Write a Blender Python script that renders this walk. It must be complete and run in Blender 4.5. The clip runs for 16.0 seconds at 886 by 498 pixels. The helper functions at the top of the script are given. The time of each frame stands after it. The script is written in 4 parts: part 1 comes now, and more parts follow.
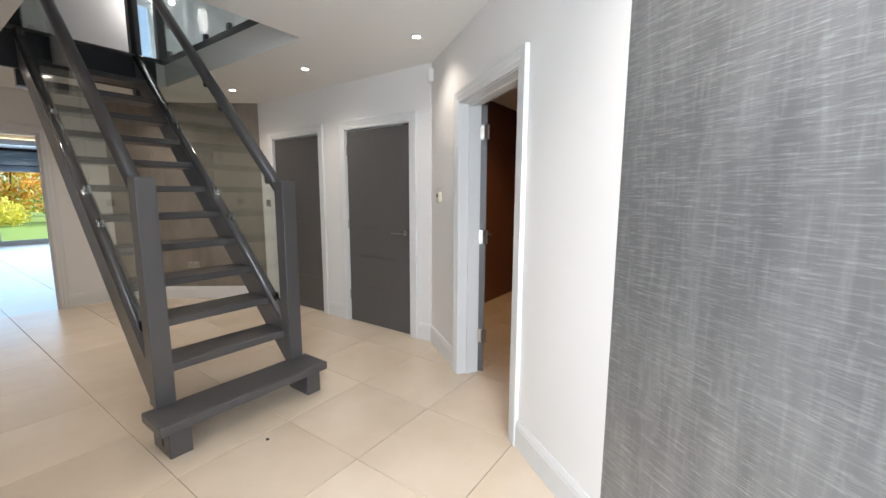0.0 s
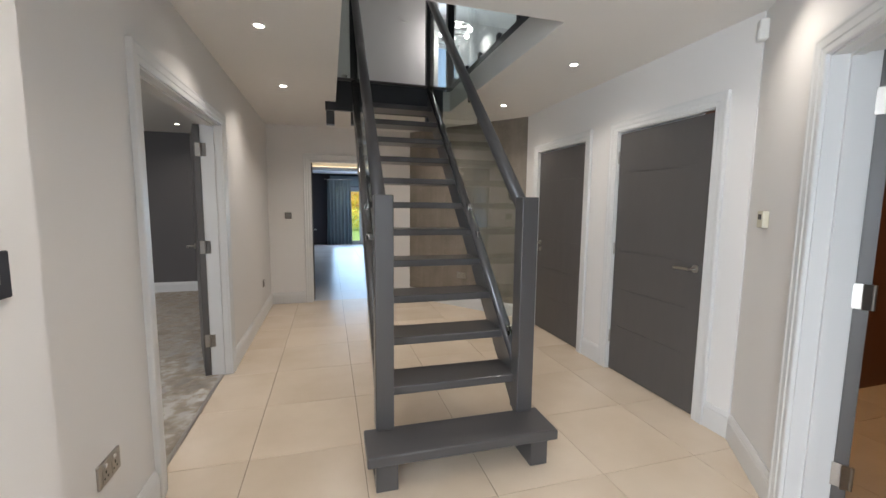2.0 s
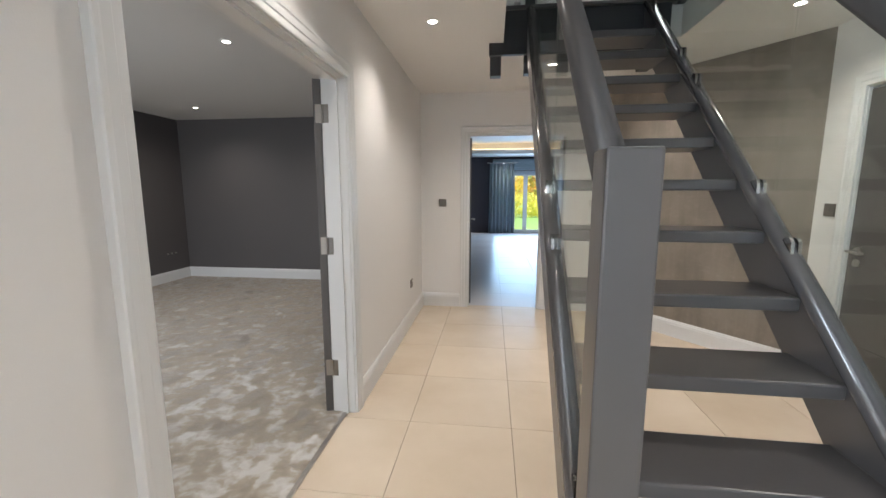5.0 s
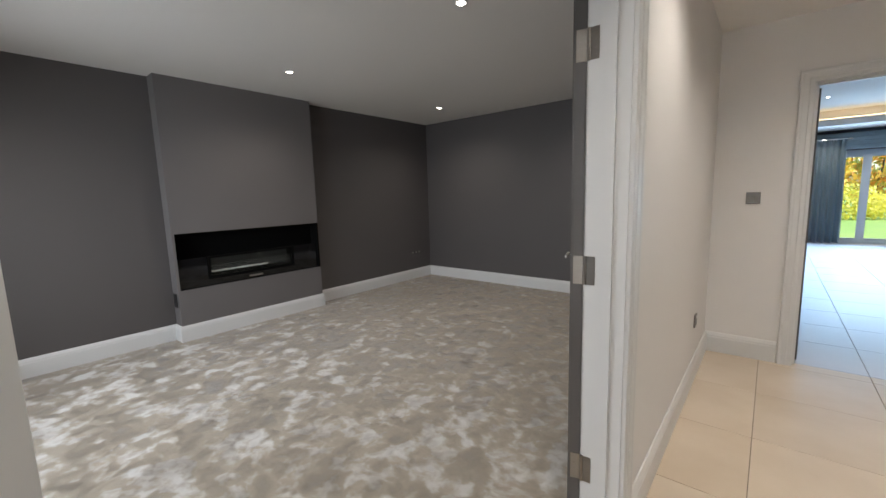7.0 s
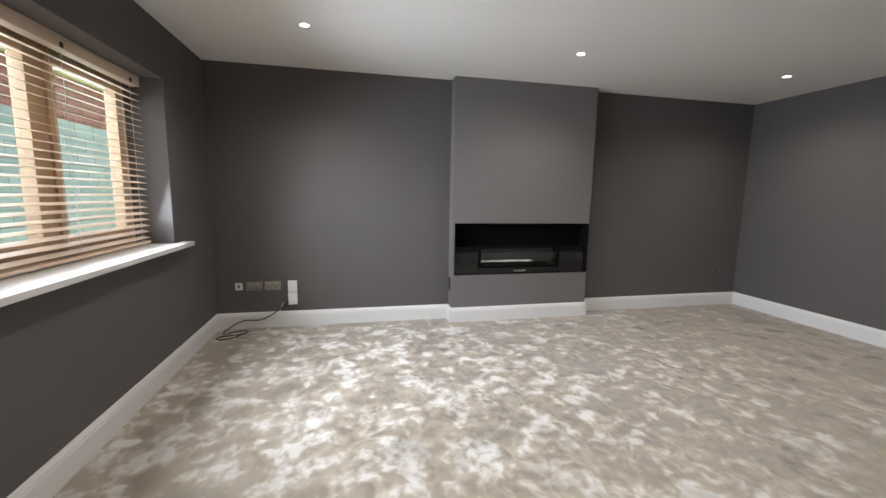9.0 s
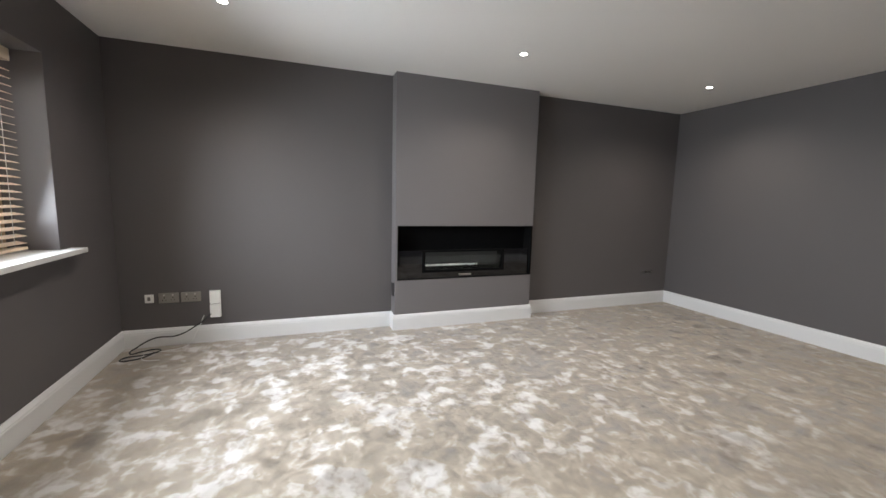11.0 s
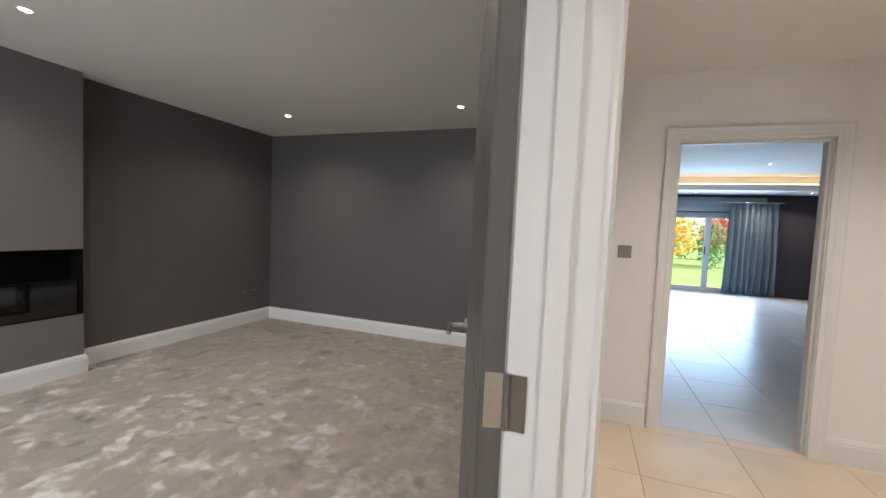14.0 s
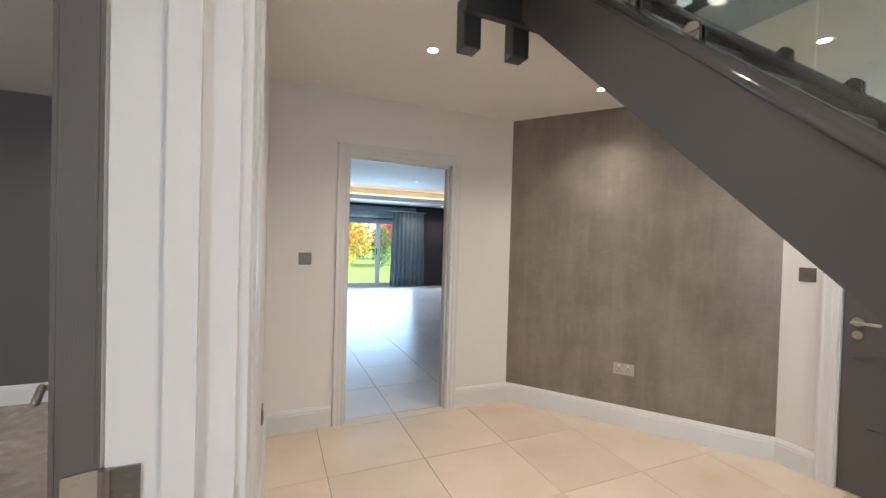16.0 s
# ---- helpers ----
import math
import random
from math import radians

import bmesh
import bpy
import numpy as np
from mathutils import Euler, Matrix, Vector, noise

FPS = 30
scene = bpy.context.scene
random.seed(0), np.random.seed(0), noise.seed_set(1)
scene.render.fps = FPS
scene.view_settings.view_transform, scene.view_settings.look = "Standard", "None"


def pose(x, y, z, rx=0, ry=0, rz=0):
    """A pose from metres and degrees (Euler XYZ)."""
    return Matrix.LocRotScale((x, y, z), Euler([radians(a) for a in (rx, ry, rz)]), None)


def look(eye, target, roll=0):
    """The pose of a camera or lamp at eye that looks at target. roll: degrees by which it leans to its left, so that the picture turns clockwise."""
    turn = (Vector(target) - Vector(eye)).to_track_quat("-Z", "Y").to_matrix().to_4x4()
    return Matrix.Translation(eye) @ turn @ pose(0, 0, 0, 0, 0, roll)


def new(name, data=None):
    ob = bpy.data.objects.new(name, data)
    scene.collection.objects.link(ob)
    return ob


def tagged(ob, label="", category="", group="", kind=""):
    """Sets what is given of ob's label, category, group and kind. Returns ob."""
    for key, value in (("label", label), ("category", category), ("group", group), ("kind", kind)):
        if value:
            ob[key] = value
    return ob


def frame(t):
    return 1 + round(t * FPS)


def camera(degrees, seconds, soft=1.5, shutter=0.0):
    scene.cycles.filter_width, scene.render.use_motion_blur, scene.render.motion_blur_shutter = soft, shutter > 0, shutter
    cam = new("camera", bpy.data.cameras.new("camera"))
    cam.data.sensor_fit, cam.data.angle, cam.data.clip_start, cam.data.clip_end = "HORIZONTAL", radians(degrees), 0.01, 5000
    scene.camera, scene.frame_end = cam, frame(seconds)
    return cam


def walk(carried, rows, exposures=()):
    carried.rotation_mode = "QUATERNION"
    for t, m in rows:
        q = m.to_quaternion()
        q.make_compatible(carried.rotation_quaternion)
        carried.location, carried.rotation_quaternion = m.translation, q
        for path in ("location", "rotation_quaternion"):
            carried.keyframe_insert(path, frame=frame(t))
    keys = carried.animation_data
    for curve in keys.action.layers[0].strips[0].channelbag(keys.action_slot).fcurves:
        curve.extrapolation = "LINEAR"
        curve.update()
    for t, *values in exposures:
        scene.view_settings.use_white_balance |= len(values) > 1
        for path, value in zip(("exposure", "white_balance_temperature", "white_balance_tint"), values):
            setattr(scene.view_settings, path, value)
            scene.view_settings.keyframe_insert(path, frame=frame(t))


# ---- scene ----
cam = camera(96.4, 16.0)
PATH = [
    (0, (0.024, 0.74, 1.349), (1.641, 1.884, 1.075), 0.2),
    (0.5, (0.162, 0.788, 1.363), (1.548, 2.201, 1.076), 0.8),
    (1, (0.285, 0.937, 1.349), (1.401, 2.577, 1.091), 0.5),
    (1.5, (0.389, 1.05, 1.365), (1.214, 2.857, 1.134), 0.2),
    (2, (0.546, 1.158, 1.374), (1.094, 3.07, 1.161), 0.6),
    (2.5, (0.623, 1.217, 1.37), (0.983, 3.173, 1.158), 1.1),
    (3, (0.636, 1.34, 1.362), (0.895, 3.312, 1.151), 0.8),
    (3.2, (0.634, 1.438, 1.356), (0.867, 3.413, 1.148), 0.5),
    (5.3, (0.526, 2.553, 1.352), (0.172, 4.501, 1.055), -0.3),
    (5.5, (0.468, 2.643, 1.333), (0.031, 4.572, 1.033), -0.6),
    (6, (0.358, 2.906, 1.318), (-0.355, 4.75, 1.018), -1.3),
    (6.5, (0.242, 3.113, 1.311), (-0.728, 4.839, 1.028), -1.6),
    (7, (0.107, 3.248, 1.313), (-1.158, 4.773, 1.046), -1.7),
    (7.5, (0.023, 3.375, 1.294), (-1.573, 4.555, 1.044), -1.1),
    (8, (-0.018, 3.468, 1.271), (-1.846, 4.246, 1.04), -0.4),
    (8.2, (-0.063, 3.477, 1.283), (-1.947, 4.107, 1.053), -0.4),
    (10.3, (-0.419, 3.542, 1.318), (-2.365, 3.91, 1.036), 1.4),
    (10.5, (-0.415, 3.553, 1.303), (-2.343, 4.011, 1.031), 1.6),
    (11, (-0.416, 3.557, 1.286), (-2.276, 4.252, 1.042), 1.4),
    (11.5, (-0.408, 3.578, 1.299), (-2.169, 4.498, 1.069), 1.2),
    (12, (-0.399, 3.627, 1.352), (-2.039, 4.747, 1.113), 1.6),
    (12.5, (-0.34, 3.653, 1.311), (-1.84, 4.963, 1.126), 1.6),
    (13, (-0.299, 3.755, 1.315), (-1.595, 5.271, 1.169), 1.9),
    (13.5, (-0.289, 3.859, 1.339), (-1.303, 5.578, 1.209), 2.2),
    (14, (-0.269, 3.927, 1.34), (-0.94, 5.808, 1.231), 2.6),
    (14.5, (-0.251, 3.967, 1.373), (-0.563, 5.939, 1.259), 2.5),
    (15, (-0.264, 4.014, 1.369), (-0.181, 6.01, 1.262), 2.1),
    (15.5, (-0.248, 4.04, 1.378), (0.223, 5.982, 1.287), 1.7),
    (16, (-0.205, 4.032, 1.366), (0.581, 5.872, 1.335), 1.6),
]
walk(cam, [(t, look(e, g, r)) for t, e, g, r in PATH], exposures=((0, 0.96, 6500, 12), (0.8, 0.72, 6500, 12), (1.5, 0.84, 6500, 12), (3, 1.14, 6420, 11), (5.5, 1.4, 6350, 11), (6.5, 1.24, 6360, 11), (7, 1.2, 6500, 11), (7.5, 1.49, 6500, 11), (8.2, 1.86, 6560, 12), (10.3, 1.88, 6350, 11), (11.5, 2, 6540, 12), (12.5, 1.98, 6550, 12), (13.5, 1.63, 6750, 14), (14.5, 1.53, 6620, 14), (15, 1.5, 6680, 14), (16, 1.5, 6580, 13)))

# ---- world, sun and daylight ----
world = bpy.data.worlds.new("overcast_sky")
scene.world = world
world.use_nodes = True
wn = world.node_tree
sky = wn.nodes.new("ShaderNodeTexSky")
sky.sky_type, sky.sun_disc = "NISHITA", False
sky.sun_elevation, sky.sun_rotation = radians(36), radians(90)
wn.nodes["Background"].inputs[1].default_value = 0.15
wn.links.new(sky.outputs[0], wn.nodes["Background"].inputs[0])

sun = new("sun", bpy.data.lights.new("sun", "SUN"))
sun.data.energy, sun.data.angle, sun.data.color = 5.0, radians(8), (1.0, 0.96, 0.9)
sun.matrix_world = look((0, 0, 10), (-0.81, 0.0, 10 - 0.59))


INDOOR = 0.31  # level of the light indoors against the daylight outside


def window_light(name, eye, target, sx, sy, watts, colour):
    ob = new(name, bpy.data.lights.new(name, "AREA"))
    ob.data.shape, ob.data.size, ob.data.size_y = "RECTANGLE", sx, sy
    ob.data.energy, ob.data.color = watts * INDOOR, colour
    ob.matrix_world = look(eye, target)
    return ob


DAY = (0.87, 0.93, 1.0)
window_light("front_door_daylight", (-0.82, -0.30, 1.30), (0.2, -0.30, 1.25), 1.2, 1.9, 205, (0.76, 0.88, 1.0))
window_light("lounge_window_daylight", (-2.72, 2.19, 1.5), (-2.72, 4.19, 0.85), 1.45, 0.8, 50, (0.84, 0.92, 1.0)).data.spread = radians(125)
window_light("lounge_sky_light", (-2.72, 1.80, 1.62), (-2.72, 3.2, 1.2), 1.5, 1.1, 17, DAY)
window_light("garden_doors_daylight", (2.15, 15.32, 1.1), (2.15, 10, 0.8), 3.0, 1.9, 135, (0.45, 0.70, 1.0))
window_light("landing_window_daylight", (2.55, 8.9, 3.9), (2.3, 5, 3.6), 1.0, 1.3, 40, (0.7, 0.86, 1.0))

# ---- materials ----


def material(name, colour, rough=0.5, metal=0.0, second=None, scale=6.0, mix=0.5, stretch=(1, 1, 1), detail=4.0,
             bump=0.0, bump_scale=200.0, coat=0.0, rough_var=0.0, random_mix=0.0, sheen=0.0):
    """A procedural surface: two colours mixed by a slow and a fine noise, with fine relief."""
    m = bpy.data.materials.new(name)
    m.use_nodes = True
    nt = m.node_tree
    p = nt.nodes["Principled BSDF"]
    p.inputs["Roughness"].default_value, p.inputs["Metallic"].default_value = rough, metal
    p.inputs["Coat Weight"].default_value = coat
    if sheen:
        p.inputs["Sheen Weight"].default_value = sheen
        p.inputs["Sheen Roughness"].default_value = 0.4
    geo = nt.nodes.new("ShaderNodeTexCoord")
    mp = nt.nodes.new("ShaderNodeMapping")
    mp.inputs["Scale"].default_value = stretch
    nt.links.new(geo.outputs["Object"], mp.inputs[0])
    second = second or tuple(c * 0.86 for c in colour)
    slow = nt.nodes.new("ShaderNodeTexNoise")
    slow.inputs["Scale"].default_value, slow.inputs["Detail"].default_value = scale, detail
    nt.links.new(mp.outputs[0], slow.inputs["Vector"])
    ramp = nt.nodes.new("ShaderNodeMapRange")
    ramp.inputs[1].default_value, ramp.inputs[2].default_value = 0.5 - 0.25, 0.5 + 0.25
    ramp.inputs[4].default_value = mix
    nt.links.new(slow.outputs[0], ramp.inputs[0])
    blend = nt.nodes.new("ShaderNodeMix")
    blend.data_type = "RGBA"
    blend.inputs[6].default_value, blend.inputs[7].default_value = (*colour, 1), (*second, 1)
    nt.links.new(ramp.outputs[0], blend.inputs[0])
    out = blend.outputs[2]
    if random_mix:
        info = nt.nodes.new("ShaderNodeObjectInfo")
        val = nt.nodes.new("ShaderNodeMapRange")
        val.inputs[3].default_value, val.inputs[4].default_value = 1 - random_mix, 1 + random_mix
        nt.links.new(info.outputs["Random"], val.inputs[0])
        hsv = nt.nodes.new("ShaderNodeHueSaturation")
        nt.links.new(val.outputs[0], hsv.inputs["Value"])
        nt.links.new(out, hsv.inputs["Color"])
        out = hsv.outputs[0]
    nt.links.new(out, p.inputs["Base Color"])
    if rough_var:
        rv = nt.nodes.new("ShaderNodeMapRange")
        rv.inputs[3].default_value, rv.inputs[4].default_value = rough - rough_var, rough + rough_var
        nt.links.new(slow.outputs[0], rv.inputs[0])
        nt.links.new(rv.outputs[0], p.inputs["Roughness"])
    if bump:
        fine = nt.nodes.new("ShaderNodeTexNoise")
        fine.inputs["Scale"].default_value, fine.inputs["Detail"].default_value = bump_scale, 3
        nt.links.new(mp.outputs[0], fine.inputs["Vector"])
        b = nt.nodes.new("ShaderNodeBump")
        b.inputs["Strength"].default_value, b.inputs["Distance"].default_value = bump, 0.004
        nt.links.new(fine.outputs[0], b.inputs["Height"])
        nt.links.new(b.outputs[0], p.inputs["Normal"])
    return m


def glow(name, colour, strength):
    m = bpy.data.materials.new(name)
    m.use_nodes = True
    p = m.node_tree.nodes["Principled BSDF"]
    p.inputs["Base Color"].default_value = (*colour, 1)
    p.inputs["Emission Color"].default_value = (*colour, 1)
    p.inputs["Emission Strength"].default_value = strength
    return m


def leaf_material(name, colour):
    """Thin leaf: part of the light that falls on one side shows on the other."""
    m = material(name, colour, 0.55, second=tuple(v * 0.65 for v in colour), scale=3)
    nt = m.node_tree
    p = nt.nodes["Principled BSDF"]
    thin, mx = nt.nodes.new("ShaderNodeBsdfTranslucent"), nt.nodes.new("ShaderNodeMixShader")
    thin.inputs[0].default_value = (*colour, 1)
    mx.inputs[0].default_value = 0.5
    nt.links.new(p.outputs[0], mx.inputs[1])
    nt.links.new(thin.outputs[0], mx.inputs[2])
    nt.links.new(mx.outputs[0], nt.nodes["Material Output"].inputs[0])
    return m


def glass_material(name, colour, rough=0.0, opaque=0.0):
    """Thin clear sheet: straight-through light with a glassy reflection."""
    m = bpy.data.materials.new(name)
    m.use_nodes = True
    nt = m.node_tree
    nt.nodes.remove(nt.nodes["Principled BSDF"])
    tr, gl, mx = nt.nodes.new("ShaderNodeBsdfTransparent"), nt.nodes.new("ShaderNodeBsdfGlossy"), nt.nodes.new("ShaderNodeMixShader")
    lay, power, scale = nt.nodes.new("ShaderNodeLayerWeight"), nt.nodes.new("ShaderNodeMath"), nt.nodes.new("ShaderNodeMath")
    lay.inputs[0].default_value = 0.5
    power.operation, power.inputs[1].default_value = "POWER", 4.0
    scale.operation, scale.inputs[1].default_value, scale.inputs[2].default_value = "MULTIPLY_ADD", 0.5, 0.035
    nt.links.new(lay.outputs["Facing"], power.inputs[0])
    nt.links.new(power.outputs[0], scale.inputs[0])
    tr.inputs[0].default_value = (*colour, 1)
    gl.inputs["Roughness"].default_value = rough
    nt.links.new(scale.outputs[0], mx.inputs[0])
    nt.links.new(tr.outputs[0], mx.inputs[1])
    nt.links.new(gl.outputs[0], mx.inputs[2])
    nt.links.new(mx.outputs[0], nt.nodes["Material Output"].inputs[0])
    return m


WALL = material("warm_white_emulsion", (0.75, 0.735, 0.722), 0.75, second=(0.72, 0.705, 0.692), scale=1.2, bump=0.08, bump_scale=260)
CEILING = material("ceiling_paint", (0.79, 0.775, 0.755), 0.85, second=(0.76, 0.745, 0.725), scale=0.8, bump=0.05, bump_scale=300)
DARK_WALL = material("charcoal_emulsion", (0.099, 0.090, 0.090), 0.62, second=(0.090, 0.082, 0.082), scale=1.5, bump=0.10, bump_scale=240)
BREAST = material("mid_grey_emulsion", (0.150, 0.140, 0.139), 0.6, second=(0.138, 0.129, 0.129), scale=1.5, bump=0.10, bump_scale=240)
TRIM = material("white_satin_paint", (0.68, 0.682, 0.68), 0.34, second=(0.655, 0.657, 0.655), scale=3, bump=0.04, bump_scale=60)
GREY_PAINT = material("grey_satin_paint", (0.080, 0.077, 0.079), 0.28, second=(0.072, 0.070, 0.072), scale=4, bump=0.05, bump_scale=60)
DOOR_PAINT = material("grey_door_paint", (0.098, 0.092, 0.090), 0.42, second=(0.086, 0.081, 0.079), scale=3, stretch=(6, 6, 1), bump=0.10, bump_scale=90, rough_var=0.05)
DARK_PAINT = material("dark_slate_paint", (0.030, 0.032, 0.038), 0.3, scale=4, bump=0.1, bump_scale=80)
WALNUT = material("brown_wall_paint", (0.135, 0.048, 0.020), 0.55, second=(0.105, 0.036, 0.015), scale=5, stretch=(6, 6, 0.5), bump=0.1, bump_scale=60)
GROUT = material("beige_grout", (0.19, 0.155, 0.12), 0.9, bump=0.2, bump_scale=300)
PALE_GROUT = material("pale_grout", (0.50, 0.49, 0.47), 0.8, bump=0.2, bump_scale=300)
DARK_CHROME = material("smoked_chrome", (0.30, 0.29, 0.28), 0.16, 1.0, scale=20)
CHROME = material("polished_chrome", (0.78, 0.77, 0.75), 0.12, 1.0, scale=20)
STEEL = material("brushed_steel", (0.46, 0.44, 0.41), 0.34, 1.0, second=(0.36, 0.345, 0.325), scale=30, stretch=(1, 1, 20))
HINGE = material("satin_nickel", (0.36, 0.33, 0.30), 0.36, 1.0, second=(0.28, 0.26, 0.235), scale=30, stretch=(1, 1, 20))
BLACK = material("black_rubber", (0.012, 0.012, 0.013), 0.5)
BLACK_GLOSS = material("black_glass_panel", (0.006, 0.006, 0.007), 0.06, coat=0.3)
RAIL_GLOSS = material("grey_gloss_paint", (0.085, 0.083, 0.086), 0.14, second=(0.075, 0.073, 0.076), scale=5, coat=0.4)
SOOT = material("matt_black_metal", (0.003, 0.003, 0.003), 0.9)
SOOT.node_tree.nodes["Principled BSDF"].inputs["Specular IOR Level"].default_value = 0.1
PEWTER = material("dark_pewter_plate", (0.20, 0.185, 0.17), 0.42, 0.6, second=(0.16, 0.15, 0.14), scale=25, stretch=(1, 1, 12))
WHITE_PLASTIC = material("white_plastic", (0.80, 0.79, 0.76), 0.35)
CREAM_PLASTIC = material("cream_plastic", (0.62, 0.58, 0.46), 0.4)
OAK = material("pale_oak", (0.80, 0.66, 0.51), 0.4, second=(0.72, 0.56, 0.41), scale=6, stretch=(0.6, 6, 6), bump=0.08, bump_scale=60)
PINE = material("pine_frame", (0.55, 0.39, 0.26), 0.5, second=(0.47, 0.32, 0.20), scale=5, stretch=(3, 3, 1))
SILL = material("sill_paint", (0.72, 0.72, 0.71), 0.35, scale=3)
GLASS = glass_material("clear_glass", (0.93, 0.965, 0.95))
PANE = glass_material("window_pane", (0.95, 0.97, 0.97))
LENS = glow("downlight_lens", (1.0, 0.93, 0.82), 18.0)
COVE = glow("warm_led_cove", (1.0, 0.78, 0.46), 1.6)
BULB = glow("lamp_bulb", (0.95, 0.97, 1.0), 4.0)
CURTAIN = material("blue_grey_velvet", (0.29, 0.37, 0.42), 0.85, second=(0.21, 0.28, 0.33), scale=3, bump=0.2, bump_scale=150, sheen=0.4)
NAVY_WALL = material("dark_plum_paint", (0.055, 0.048, 0.058), 0.6, scale=2, bump=0.1)
ALU = material("pale_grey_aluminium", (0.60, 0.66, 0.72), 0.4, scale=3)
ANTHRACITE = material("anthracite_blind", (0.03, 0.032, 0.04), 0.6, scale=3)
LAWN = material("lawn", (0.17, 0.32, 0.07), 0.9, second=(0.28, 0.38, 0.09), scale=0.6, mix=0.8, bump=0.5, bump_scale=40)
PAVING = material("pale_patio_paving", (0.40, 0.37, 0.33), 0.8, scale=2, bump=0.2)
BARK = material("bark", (0.09, 0.07, 0.05), 0.9, bump=0.5, bump_scale=20)
BRICK = material("red_brick", (0.44, 0.145, 0.115), 0.85, second=(0.36, 0.115, 0.09), scale=9, bump=0.4, bump_scale=60, random_mix=0.2)
PALE_BLOCK = material("pale_painted_block", (0.50, 0.485, 0.46), 0.8, scale=8, bump=0.3, bump_scale=60, random_mix=0.08)
MORTAR = material("mortar", (0.30, 0.27, 0.25), 0.9)
UPVC = material("white_fascia_board", (0.75, 0.77, 0.8), 0.4)
ROOF = material("roof_tiles", (0.10, 0.08, 0.075), 0.8, bump=0.4, bump_scale=12)
BEIGE = material("beige_emulsion", (0.62, 0.50, 0.38), 0.75, scale=1.5, bump=0.08)
LANDING_CARPET = material("grey_landing_carpet", (0.3, 0.29, 0.28), 0.95, scale=20, bump=0.4)


def tile_material():
    """Cream porcelain: a soft cloudy figure that differs from tile to tile, under a low polish."""
    m = material("cream_porcelain", (0.70, 0.60, 0.485), 0.24, second=(0.56, 0.455, 0.34), scale=2.0, mix=0.85, detail=7, bump=0.03, bump_scale=30, rough_var=0.07, random_mix=0.035)
    nt = m.node_tree
    mp = next(n for n in nt.nodes if n.bl_idname == "ShaderNodeMapping")
    info = next(n for n in nt.nodes if n.bl_idname == "ShaderNodeObjectInfo")
    grow = nt.nodes.new("ShaderNodeMath")
    grow.operation = "MULTIPLY"
    grow.inputs[1].default_value = 40.0
    nt.links.new(info.outputs["Random"], grow.inputs[0])
    nt.links.new(grow.outputs[0], mp.inputs["Location"])
    return m


